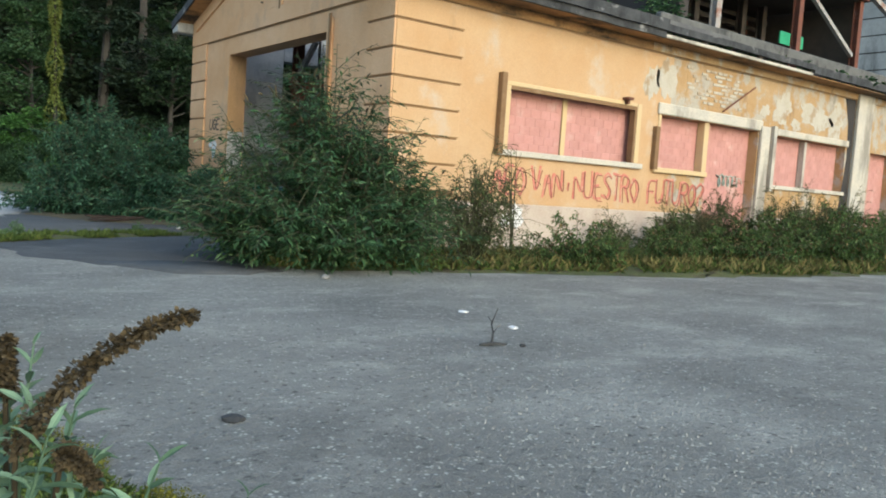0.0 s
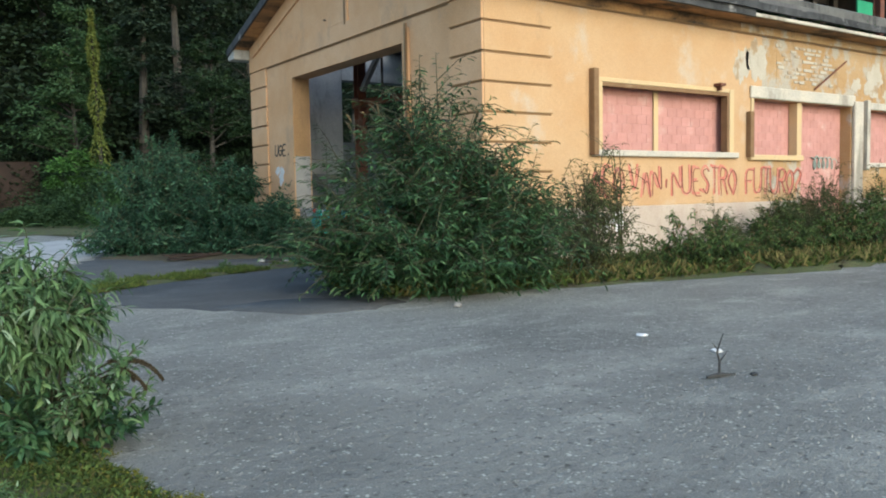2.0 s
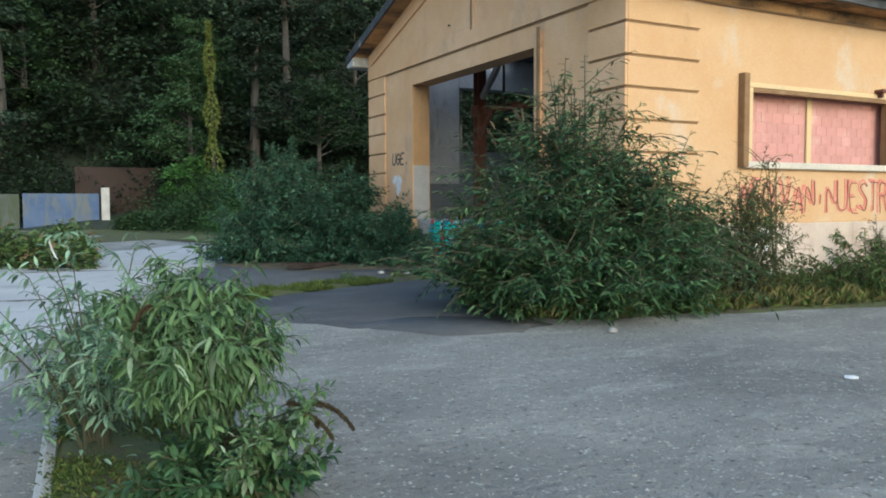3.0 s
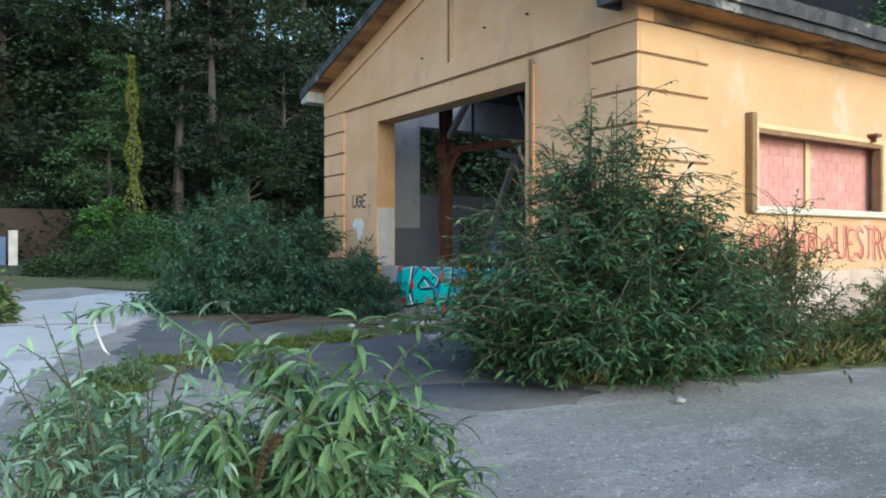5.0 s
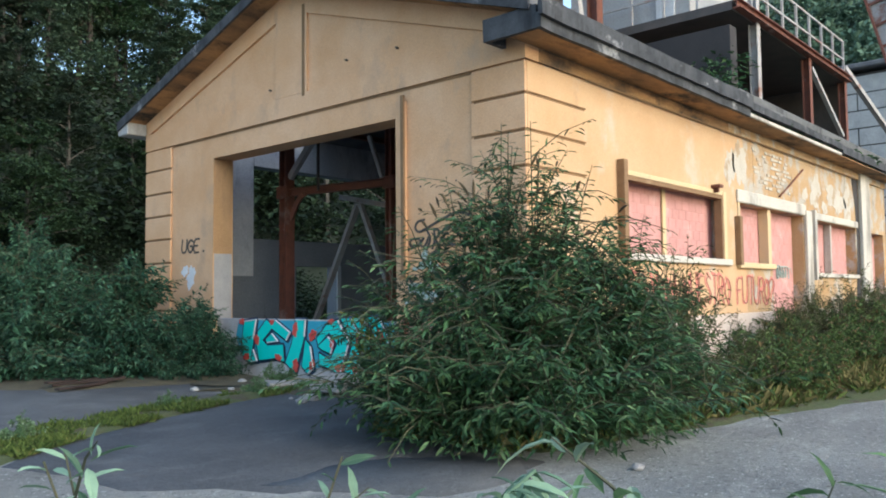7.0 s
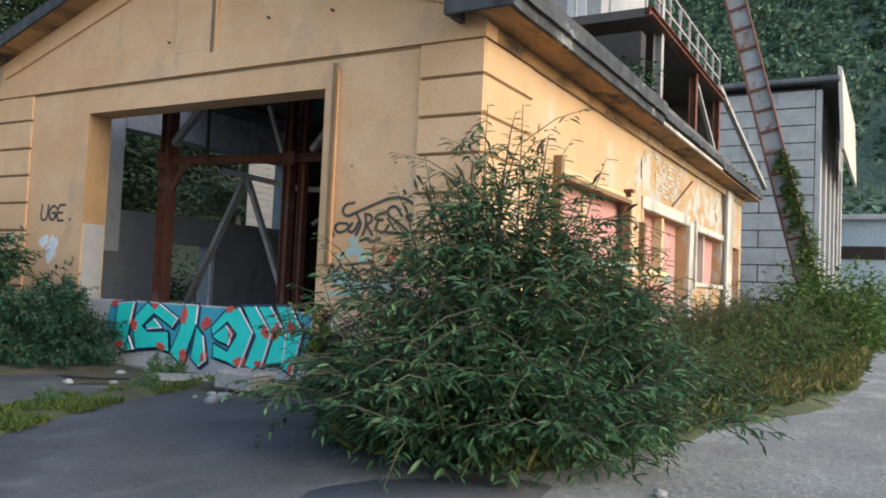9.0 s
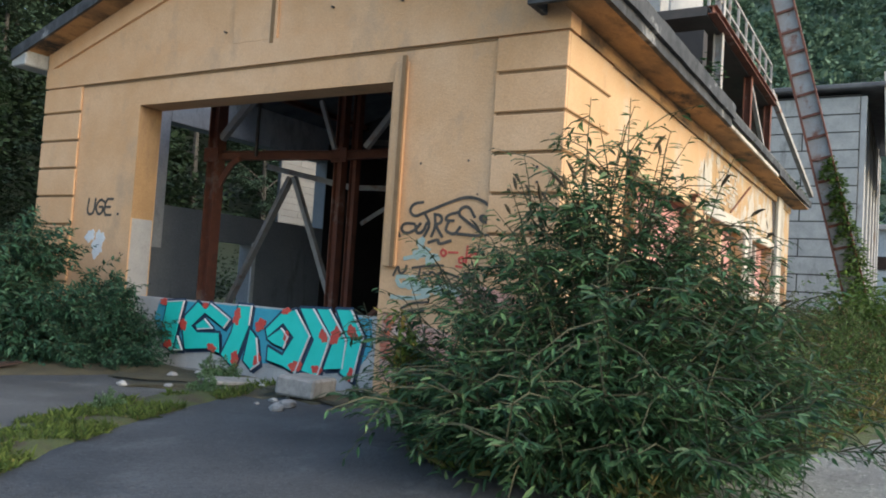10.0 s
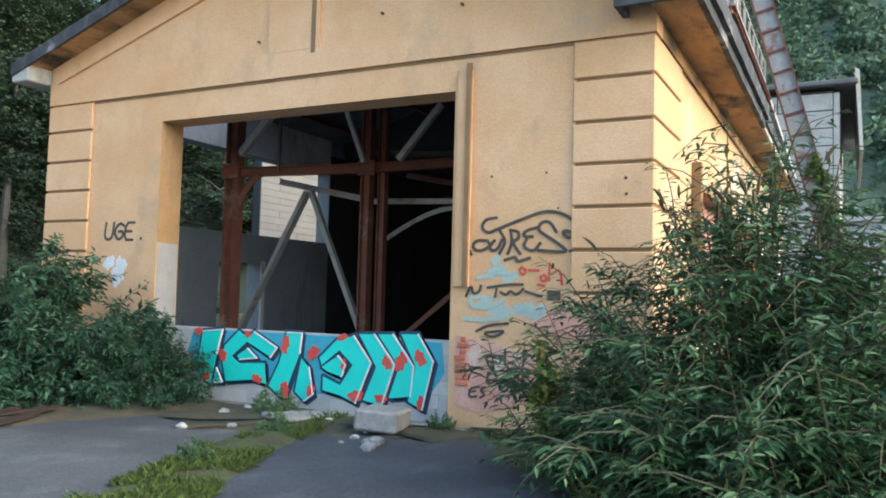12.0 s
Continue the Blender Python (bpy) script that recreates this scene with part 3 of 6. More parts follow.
SLOPE, MID = 0.33, 18.93


def roof_z(y):
    return 5.85 + SLOPE * (5.57 - abs(y - MID))


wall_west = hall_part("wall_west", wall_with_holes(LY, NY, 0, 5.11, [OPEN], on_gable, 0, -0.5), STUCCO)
bm = bmesh.new()
prism(bm, [(LY, 5.11), (NY, 5.11), (NY, roof_z(NY)), (MID, roof_z(MID)), (LY, roof_z(LY))], on_gable, 0, -0.5)
gable = hall_part("gable", bm, STUCCO, "plain gable of yellow-orange stucco")
bm = bmesh.new()
prism(bm, [(LY - 0.03, 5.12), (NY + 0.03, 5.12), (NY + 0.03, 5.52), (LY - 0.03, 5.52)], on_gable, 0, 0.05)
for s in (1, -1):
    e, c = (NY, 19.4) if s > 0 else (LY, 18.42)
    prism(bm, [(e, 5.524), (e - s * 0.15, 5.524), (c, roof_z(c) - 0.46), (c, roof_z(c) - 0.02), (e, roof_z(e) - 0.02)], on_gable, 0, 0.05)
prism(bm, [(18.424, 5.524), (19.396, 5.524), (19.396, roof_z(19.396) - 0.02), (MID, roof_z(MID) - 0.02), (18.424, roof_z(18.424) - 0.02)], on_gable, 0, 0.05)
hall_part("gable_moulding", bm, STUCCO, "raised stucco frieze framing two sunken gable panels")
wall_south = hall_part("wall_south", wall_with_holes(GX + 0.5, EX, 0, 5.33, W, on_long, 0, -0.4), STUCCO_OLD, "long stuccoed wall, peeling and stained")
hall_part("clean_render", wall_with_holes(GX, 17.4, 1.14, 5.11, [(11.74, 16.28, 2.2, 3.72), (16.94, 19, 2.2, 3.7)], on_long, 0.006, 0), STUCCO_SUN, "sound ochre stucco near the corner")
hall_part("plinth", boxes((GX + 0.02, 19.08, LY - 0.05, LY, 0, 1.13), (21.5, 26.9, LY - 0.05, LY, 0, 1.13), bevel=0.012), PLINTH, "bare pinkish plinth with white scuffs")
hall_part("corner_block", boxes((GX - 0.053, GX + 0.3, LY - 0.053, LY + 0.2, 5.116, 5.334)), STUCCO)
hall_part("eave_band", boxes((GX + 0.302, 16.5, LY - 0.05, LY - 0.008, 5.12, 5.33)), SOFFIT)
hall_part("eave_band", boxes((16.502, EX, LY - 0.05, LY - 0.008, 5.12, 5.33)), STUCCO_OLD)
wall_north = hall_part("wall_north", wall_with_holes(GX + 0.5, EX, 0, 6.2, [(11.65, 17.3, 3.13, 5.05), (13.05, 14.5, 0.02, 2.45)], lambda u, v, d: (u, NY + d, v), 0, -0.4), INNERGREY)
hall_part("wall_pier", boxes((GX + 0.5, 11.64, NY - 0.415, NY - 0.402, 2.15, 6.0)), PALEPAINT, "pale painted pier beside the rear opening")
# Overlay whose colour gives the rear wall its darkness.
hall_part("sooty_wall", boxes((17.32, EX - 0.41, NY - 0.415, NY - 0.402, 0.03, 5.58)), DARKWALL, "near-black panel for the darkness inside the hall")
hall_part("wall_head", boxes((11.66, 17.3, NY - 0.415, NY - 0.402, 5.06, 6.0)), PALEPAINT, "pale flaking wall over the rear opening")
hall_part("door_post", boxes((14.5, 14.64, NY - 0.46, NY - 0.403, 0.02, 2.5), bevel=0.01), PALEPAINT, "pale post of the rear doorway")
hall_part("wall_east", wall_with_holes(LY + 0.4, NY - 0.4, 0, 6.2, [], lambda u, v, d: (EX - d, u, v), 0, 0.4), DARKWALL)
# Slab and wall added only to block light from the deep bay.
hall_part("inner_ceiling", boxes((18.0, EX - 0.4, LY + 0.4, NY - 0.4, 5.6, 5.75)), DARKWALL, "added slab that keeps the deep bay dark")
hall_part("inner_beam", boxes((17.9, 18.3, LY + 0.4, NY - 0.4, 5.75, 8.0)), DARKWALL, "added wall closing the gap above the slab")
hall_part("hall_floor", boxes((GX + 0.5, EX - 0.4, LY + 0.4, NY - 0.4, -0.05, 0.02)), CONCRETE)
# Raised strip coloured dark so it looks recessed.
hall_part("gable_groove", boxes((GX - 0.056, GX - 0.048, 18.48, 18.56, 5.45, 7.25)), DARKLINE, "flat dark strip giving the gable groove its shade")
# Shadow below the moulding, laid on as a dark strip.
hall_part("string_groove", boxes((GX - 0.012, GX, 14.37, 23.36, 5.075, 5.115)), DARKLINE, "dark strip for the shadow under the moulding")
# eaves, fascia, roof
hall_part("soffit", boxes((8.42, EX + 0.5, 12.77, LY - 0.05, 5.335, 5.36)), SOFFIT, "orange soffit with black water stains")
for row in ((8.38, 16.2, 12.69, 12.77, 5.32, 5.55), (8.32, 16.2, 12.62, 12.69, 5.48, 5.74), (16.2, 23.0, 12.69, 12.77, 5.5, 5.66), (23.0, EX + 0.5, 12.69, 12.77, 5.4, 5.62), (8.38, 8.46, 12.77, 13.72, 5.32, 5.66), (8.46, GX - 0.06, 13.64, 13.72, 5.32, 5.62)):
    bm = bmesh.new()
    box(bm, *row)
    bmesh.ops.subdivide_edges(bm, edges=[e for e in bm.edges if e.calc_length() > 3], cuts=24)
    for v in bm.verts:
        v.co += Vector((0, 0.014 * noise.noise(v.co * 2.3), 0.018 * noise.noise(v.co * 1.7 + Vector((4, 0, 0)))))
    hall_part("fascia", bm, FASCIA, "soot-black concrete eaves fascia")
hall_part("parapet", boxes((16.2, EX + 0.4, 12.9, 13.1, 5.64, 5.98), bevel=0.03), PARAPET, "dark weathered concrete upstand behind the eaves")
# Thin dark strip along the foot of the eaves band.
hall_part("wall_groove", boxes((10.6, 26.88, LY - 0.054, LY - 0.05, 5.1, 5.135)), DARKLINE, "thin dark line under the eaves band")
hall_part("return_cap", boxes((8.46, GX - 0.01, 12.77, 13.64, 5.6, 5.66)), FASCIA)
hall_part("bare_edge", boxes((16.2, 23.0, 12.72, 12.8, 5.34, 5.42), bevel=0.01), SHABBY, "broken pale eaves edge")
# North slope left open out of view, to let light onto the pier.
bm = bmesh.new()
for y0, y1, x0, x1 in ((MID, MID - 6.05, 8.4, 19.0), (MID, 21.9, 8.4, 19.0), (21.9, MID + 6.05, 8.4, 9.7), (21.9, MID + 6.05, 13.2, 19.0), (24.0, MID + 6.05, 9.7, 13.2)):
    prism(bm, [(y0, roof_z(y0) + 0.01), (y1, roof_z(y1) + 0.01), (y1, roof_z(y1) + 0.13), (y0, roof_z(y0) + 0.13)], lambda u, v, d: (d, u, v), x0, x1)
roof = hall_part("roof", bm, ROOF, "dark thin roof with an added gap to light the pier")
hall_part("bargeboard", prism(bmesh.new(), [(MID, roof_z(MID) - 0.08), (MID + 6.05, roof_z(MID + 6.05) - 0.08), (MID + 6.05, roof_z(MID + 6.05) + 0.14), (MID, roof_z(MID) + 0.14)], lambda u, v, d: (d, u, v), 8.34, 8.396), FASCIA)
hall_part("bargeboard", prism(bmesh.new(), [(MID, roof_z(MID) - 0.08), (MID - 6.05, roof_z(MID - 6.05) - 0.08), (MID - 6.05, roof_z(MID - 6.05) + 0.14), (MID, roof_z(MID) + 0.14)], lambda u, v, d: (d, u, v), 8.34, 8.396), FASCIA)
hall_part("gable_soffit", prism(bmesh.new(), [(MID, roof_z(MID) - 0.05), (NY + 0.4, roof_z(NY + 0.4) - 0.05), (NY + 0.4, roof_z(NY + 0.4)), (MID, roof_z(MID)), (LY - 0.2, roof_z(LY - 0.2)), (LY - 0.2, roof_z(LY - 0.2) - 0.05)], lambda u, v, d: (d, u, v), 8.4, GX - 0.055), SOFFIT)
hall_part("eave_end", boxes((8.38, GX + 0.3, NY + 0.04, NY + 0.5, 5.5, 5.86), bevel=0.02), CONCRETE, "pale broken eaves end")
# quoins


def quoin(u0, u1, z0, z1, put, d):
    bm = bmesh.new()
    prism(bm, [(u0, z0), (u1, z0), (u1, z1), (u0, z1)], put, 0.0, d)
    bmesh.ops.bevel(bm, geom=[e for e in bm.edges], offset=0.012, segments=1, affect="EDGES")
    return bm


levels = [5.11, 4.6, 4.04, 3.5, 2.95, 2.4, 1.85, 1.3, 0.75, 0.2]
for top, bottom in zip(levels[:-1], levels[1:]):
    hall_part("quoin", quoin(LY - 0.038, 14.36, bottom + 0.022, top - 0.022, on_gable, 0.045), STUCCO)
    hall_part("quoin", quoin(23.37, NY + 0.03, bottom + 0.022, top - 0.022, on_gable, 0.045), STUCCO)
    if bottom > 1:
        hall_part("quoin", quoin(GX, 10.58, bottom + 0.022, top - 0.022, on_long, 0.045), STUCCO_SUN)
hall_part("quoin_joint", boxes((GX - 0.012, GX, LY, 14.33, 0.2, 5.1)), DARKLINE)
hall_part("quoin_joint", boxes((GX - 0.012, GX, 23.4, NY, 0.2, 5.1)), DARKLINE)
hall_part("quoin_joint", boxes((GX, 10.55, LY - 0.014, LY - 0.0065, 1.2, 5.1)), DARKLINE)
# frame round the great opening
hall_part("opening_frame", boxes((GX - 0.06, GX, 15.8, 16.02, 1.9, 4.9), bevel=0.01), STUCCO)
# Brown strip: the shadowed edge of the frame given as colour.
hall_part("frame_fin", boxes((GX - 0.1, GX - 0.06, 15.8, 15.87, 1.9, 4.98)), BROWNTRIM)
# Panel browner than the wall: shade of the reveal set by colour.
hall_part("reveal", boxes((GX + 0.004, GX + 0.48, 21.668, 21.679, 2.555, 4.628)), REVEAL, "reveal panel browned to stand for its shade")
hall_part("bare_jamb", boxes((GX + 0.03, GX + 0.47, 21.672, 21.68, 1.15, 2.55)), BLOCK, "bare grey lower jamb")
# windows bricked up
trims = []
for i, (a, b, c, d) in enumerate(W[:4]):
    n = "door_1" if i == 2 else "window_%d" % (i + 1 if i < 2 else i)
    w = hall_part(n, boxes((a, b, LY + 0.3, LY + 0.36, c, d)), MORTAR, "opening walled up with pink hollow bricks")
    trims.append(w)


def trim(parent, name, bm, material, label=""):
    return sub(name, bm, material, parent, label)


w1, w2, d1, w3 = trims
trim(w1, "sill", boxes((11.62, 16.4, LY - 0.1, LY + 0.28, 2.17, 2.3), bevel=0.015), SHABBY, "chipped pale sill")
# Strips that put the shade of head and right jamb into colour.
trim(w1, "liner", boxes((11.94, 16.1, LY - 0.03, LY + 0.14, 3.6, 3.678), (16.03, 16.098, LY - 0.03, LY + 0.14, 2.31, 3.6)), BROWNTRIM, "brown head and jamb strips standing for shade")
trim(w1, "mullion", boxes((13.82, 13.96, LY + 0.25, LY + 0.284, 2.302, 3.676)), CREAM)
trim(w1, "frame", boxes((11.78, 11.94, LY - 0.04, LY + 0.28, 2.304, 3.68), (16.1, 16.26, LY - 0.05, LY + 0.1, 2.304, 3.76), (11.78, 16.1, LY - 0.04, LY + 0.1, 3.681, 3.77), bevel=0.008), CREAM)
trim(w1, "fin", boxes((11.58, 11.72, LY - 0.16, LY - 0.008, 2.19, 3.92), bevel=0.01), BROWNTRIM, "dark brown upright fin")
trim(w2, "sill", boxes((16.84, 19.08, LY - 0.1, LY + 0.28, 2.13, 2.26), bevel=0.015), CREAM)
trim(w2, "frame", boxes((16.96, 17.06, LY - 0.03, LY + 0.28, 2.262, 3.6)), CREAM)
trim(w2, "fin", boxes((16.78, 16.93, LY - 0.14, LY - 0.008, 2.2, 3.28), bevel=0.01), BROWNTRIM, "dark brown upright fin")
trim(w2, "mullion", boxes((19.0, 19.2, LY + 0.05, LY + 0.28, 2.262, 3.596)), CREAM)
trim(d1, "lintel", boxes((16.9, 21.6, LY - 0.06, LY - 0.008, 3.61, 3.9), bevel=0.02), SHABBY, "bare concrete lintel under broken render")
trim(d1, "jamb", boxes((21.5, 21.95, LY - 0.1, LY - 0.008, 0.1, 3.75), bevel=0.015), SHABBY, "stripped grey door jamb")
trim(w3, "lintel", boxes((22.2, 26.6, LY - 0.06, LY - 0.008, 3.56, 3.76), bevel=0.02), SHABBY)
trim(w3, "sill", boxes((22.3, 26.55, LY - 0.08, LY + 0.28, 1.98, 2.1), bevel=0.015), SHABBY)
trim(w3, "mullion", boxes((24.2, 24.32, LY + 0.1, LY + 0.28, 2.102, 3.54)), SHABBY)
trim(w3, "fin", boxes((22.08, 22.24, LY - 0.14, LY - 0.008, 1.9, 3.8), bevel=0.01), SHABBY)
hall_part("pilaster", boxes((26.9, 27.9, LY - 0.12, LY - 0.01, 0, 5.32), bevel=0.015), SHABBY, "grey water-stained pilaster")
w4 = hall_part("window_4", boxes((28.2, 29.9, LY + 0.3, LY + 0.36, 1.0, 3.5)), MORTAR, "opening walled up with pink hollow bricks")
bm = beam(bmesh.new(), (19.6, LY - 0.05, 3.95), (20.65, LY - 0.3, 4.72), 0.035)
hall_part("bracket_rod", bm, RUST, "leaning rusty bracket rod")
bm = bmesh.new()
box(bm, 15.55, 15.75, LY - 0.2, LY - 0.01, 3.8, 3.86)
box(bm, 15.62, 15.68, LY - 0.14, LY - 0.01, 3.7, 3.8)
hall_part("lamp_bracket", bm, RUST, "small rusty lamp bracket")
# block infill of the great opening
infill = hall_part("infill_wall", boxes((GX + 0.12, GX + 0.3, 16.08, 21.68, 0, 1.15)), BLOCK, "low block wall under the opening")

# steel frame inside the hall
frame_in = thing("industrial_scaffold", "rusty riveted steel columns and beams inside the hall", "scaffold", 12, 20, 0)


def steel(name, bm, material=RUST, label=""):
    ob = part(name, bm, material, label=label)
    ob.parent = frame_in
    ob.matrix_parent_inverse = Matrix.Translation((-12, -20, 0))
    return ob


for (x, y, top, w) in ((11.15, 22.03, 6.2, 0.26), (12.4, 19.72, 6.6, 0.2), (12.55, 19.45, 6.6, 0.16), (16.2, 18.6, 6.4, 0.24), (12.6, 17.3, 6.2, 0.2), (15.0, 16.2, 6, 0.24)):
    steel("column", h_beam(bmesh.new(), (x, y, 0), (x, y, top), w))
for x, y, z in ((11.15, 22.03, 4.1), (12.42, 19.68, 4.25)):
    steel("gusset_plate", boxes((x - 0.16, x - 0.13, y - 0.2, y + 0.2, z - 0.15, z + 0.15), bevel=0.008))
    for k in range(6):
        steel("rivet", boxes((x - 0.185, x - 0.16, y - 0.16 + 0.16 * (k % 3) - 0.018, y - 0.16 + 0.16 * (k % 3) + 0.018, z - 0.09 + 0.18 * (k // 3) - 0.018, z - 0.09 + 0.18 * (k // 3) + 0.018), bevel=0.006))
steel("beam", h_beam(bmesh.new(), (11.15, 22.0, 4.1), (12.4, 19.6, 4.26), 0.18))
steel("beam", h_beam(bmesh.new(), (12.4, 19.6, 4.26), (13.0, 16.4, 4.4), 0.18))
steel("beam", h_beam(bmesh.new(), (12.7, 20.0, 4.62), (13.2, 16.4, 4.5), 0.1), DARKSTEEL)
steel("beam", h_beam(bmesh.new(), (13.4, 22.7, 4.26), (13.45, 20.2, 3.74), 0.13), PALESTEEL, "pale raking rail")
steel("beam", h_beam(bmesh.new(), (13.45, 20.2, 3.74), (13.5, 17.4, 3.66), 0.11), PALESTEEL, "pale rail")
steel("beam", h_beam(bmesh.new(), (14.8, 20.2, 4.5), (14.9, 17.2, 3.9), 0.12), RUST)
v, f = [], []
tube(v, f, [(11.2, 21.95 - 0.55 * t, 3.45 + 0.58 * math.sin(t * 1.57)) for t in (0, 0.25, 0.5, 0.75, 1)], [0.075] * 5, 4)
steel("knee_brace", (v, [], f), RUST, "curved rusty knee brace")
steel("brace", beam(bmesh.new(), (11.15, 21.9, 4.45), (11.25, 21.15, 5.3), 0.13), PALESTEEL, "pale raking strut")
steel("hanger", beam(bmesh.new(), (11.35, 21.1, 4.1), (11.35, 21.1, 5.8), 0.05), DARKSTEEL)
steel("brace", beam(bmesh.new(), (13.3, 21.85, 3.98), (13.3, 23.75, 0.6), 0.17, 0.1), PALESTEEL, "pale diagonal brace")
steel("brace", beam(bmesh.new(), (13.3, 21.75, 3.98), (13.4, 20.2, 0.5), 0.14, 0.1), PALESTEEL, "pale diagonal brace")
steel("brace", beam(bmesh.new(), (11.9, 19.92, 5.3), (11.9, 19.5, 4.3), 0.08), PALESTEEL, "pale diagonal brace")
steel("brace", beam(bmesh.new(), (11.9, 17.85, 5.28), (11.9, 18.72, 4.3), 0.11), PALESTEEL, "pale diagonal brace")
steel("brace", beam(bmesh.new(), (12.6, 19.5, 0.5), (13.1, 17.4, 2.4), 0.09), RUST)
v, f = [], []
tube(v, f, [(13.5, 19.9 - 1.6 * t, 2.95 + 0.62 * math.sin(t * 1.5)) for t in (0, 0.2, 0.4, 0.6, 0.8, 1)], [0.06] * 6, 4)
steel("arched_brace", (v, [], f), PALESTEEL)
for y in (17.5, 19.6, 21.4, 23.2):
    steel("rafter", h_beam(bmesh.new(), (10.0, y, roof_z(y) - 0.15), (17.9, y, roof_z(y) - 0.15), 0.14))
steel("machine_post", boxes((17.0, 17.5, 18.6, 19.2, 0.02, 2.6), (17.05, 17.45, 18.7, 19.1, 2.6, 3.3), bevel=0.05), RUST, "stained brown machine housing")

# ---- steel platform over the roof ----
tower = thing("roof_platform", "rusting steel platform with railing and pale cabin above the roof", "platform", 20, 15, 6)


def tow(name, bm, material, label="", parent=None):
    ob = part(name, bm, material, label=label)
    ob.parent = tower
    ob.matrix_parent_inverse = Matrix.Translation((-20, -15, -6))
    return ob


for x, y, a, b in ((19.5, 13.75, 5.6, 11.5), (23.6, 13.75, 5.6, 8.6), (27.2, 13.75, 5.5, 8.7), (19.5, 18, 6, 11.5), (23.6, 18, 6, 8.6), (27.2, 18, 6, 8.7)):
    tow("post", h_beam(bmesh.new(), (x, y, a), (x, y, b), 0.22), PALESTEEL if x < 20 else RUST)
tow("red_post", h_beam(bmesh.new(), (17.2, 17.0, 6.4), (17.2, 17.0, 11.5), 0.3), RUST)
tow("pale_brace", beam(bmesh.new(), (16.6, 17.0, 7.6), (15.9, 17.0, 11.0), 0.2), PALESTEEL)
tow("brace", beam(bmesh.new(), (24.0, 13.75, 8.2), (27.0, 13.75, 6.6), 0.12), PALESTEEL)
tow("brace", beam(bmesh.new(), (19.6, 18, 6.4), (23.5, 18, 8.3), 0.12), RUST)
tow("deck", boxes((18.0, 27.4, 13.72, 18.4, 8.38, 8.6)), DARKSTEEL, "dark grating deck")
tow("edge_beam", h_beam(bmesh.new(), (18.0, 13.6, 8.5), (27.4, 13.6, 8.5), 0.2), RUST)
tow("cabin", boxes((18.3, 22.5, 14.9, 18.2, 8.6, 12.0), bevel=0.02), CABIN, "pale cladding cabin")
tow("cabin_window", boxes((18.24, 18.3, 15.3, 15.8, 8.7, 10.6)), PAINT_WHITE, "white window panel")
tow("cross_beam", h_beam(bmesh.new(), (17.2, 17.0, 8.3), (17.2, 22.0, 8.3), 0.2), DARKSTEEL)
for x in (20.6, 22.2, 24.8, 26.0):
    tow("roof_frame", h_beam(bmesh.new(), (x, 16.5, 5.8), (x, 16.5, 8.4), 0.25), DARKSTEEL)
tow("back_sheet", boxes((17.5, 27.4, 18.45, 18.55, 5.6, 8.6)), DARKSTEEL, "dark sheet closing off the space under the deck")
tow("back_sheet", boxes((17.6, 18.2, 18.6, 18.7, 6.0, 12.0)), DARKSTEEL)
# End sheet and slats added to keep the view under the deck dark.
tow("back_sheet", boxes((27.45, 27.55, 13.9, 18.5, 5.6, 8.4)), DARKSTEEL, "dark sheet closing off the space under the deck")
for k in range(7):
    tow("louvre", boxes((18.4, 27.3, 17.2 - 0.02 * k, 17.26 - 0.02 * k, 6.1 + 0.32 * k, 6.24 + 0.32 * k)), DARKSTEEL, "added dark slat for the dim space under the deck")
tow("hanging_sheet", boxes((24.8, 26.2, 15.0, 15.05, 6.8, 7.2)), GREENSHEET, "green sheet")
for k in range(5):
    tow("rail_post", beam(bmesh.new(), (18.05, 14.6 + k * 0.9, 8.6), (18.05, 14.6 + k * 0.9, 9.75), 0.06), PALESTEEL)
for k in range(9):
    x = 18.05 + k * 1.15
    tow("rail_post", beam(bmesh.new(), (x, 13.7, 8.6), (x, 13.7, 9.75), 0.06), PALESTEEL)
for z in (9.15, 9.75):
    tow("handrail", beam(bmesh.new(), (18.05, 13.7, z), (27.3, 13.7, z), 0.05), PALESTEEL)
    tow("handrail", beam(bmesh.new(), (18.05, 13.75, z), (18.05, 18.2, z), 0.05), PALESTEEL)
tow("stair_stringer", beam(bmesh.new(), (27.3, 13.7, 8.9), (33.5, 13.0, 6.2), 0.16), PALESTEEL, "steep pale stair stringer")

# ---- conveyor leg and far buildings ----
boom = thing("conveyor_support", "leaning rusty steel lattice leg overgrown with ivy at its foot", "conveyor", 33, 12, 0)


def boom_part(name, bm, material, label=""):
    ob = part(name, bm, material, label=label)
    ob.parent = boom
    ob.matrix_parent_inverse = Matrix.Translation((-33, -12, 0))
    return ob


FOOT, HEAD = Vector((34.0, 10.75, 0.0)), Vector((34.0, 14.85, 16.0))
across = Vector((0, HEAD.z - FOOT.z, FOOT.y - HEAD.y)).normalized()


def leg_slab(name, o0, o1, x0, x1, material, label=""):
    bm = bmesh.new()
    ring = [FOOT + across * o0, HEAD + across * o0, HEAD + across * o1, FOOT + across * o1]
    prism(bm, [(p.y, p.z) for p in ring], lambda u, v, d: (d, u, v), x0, x1)
    return boom_part(name, bm, material, label)


leg_slab("web_plate", -0.36, 0.34, 34.0, 34.03, PALESTEEL, "pale weathered web plate")
leg_slab("flange", -0.42, -0.36, 33.8, 34.25, RUST)
leg_slab("flange", 0.34, 0.42, 33.75, 34.25, RUST, "rust-red flange")
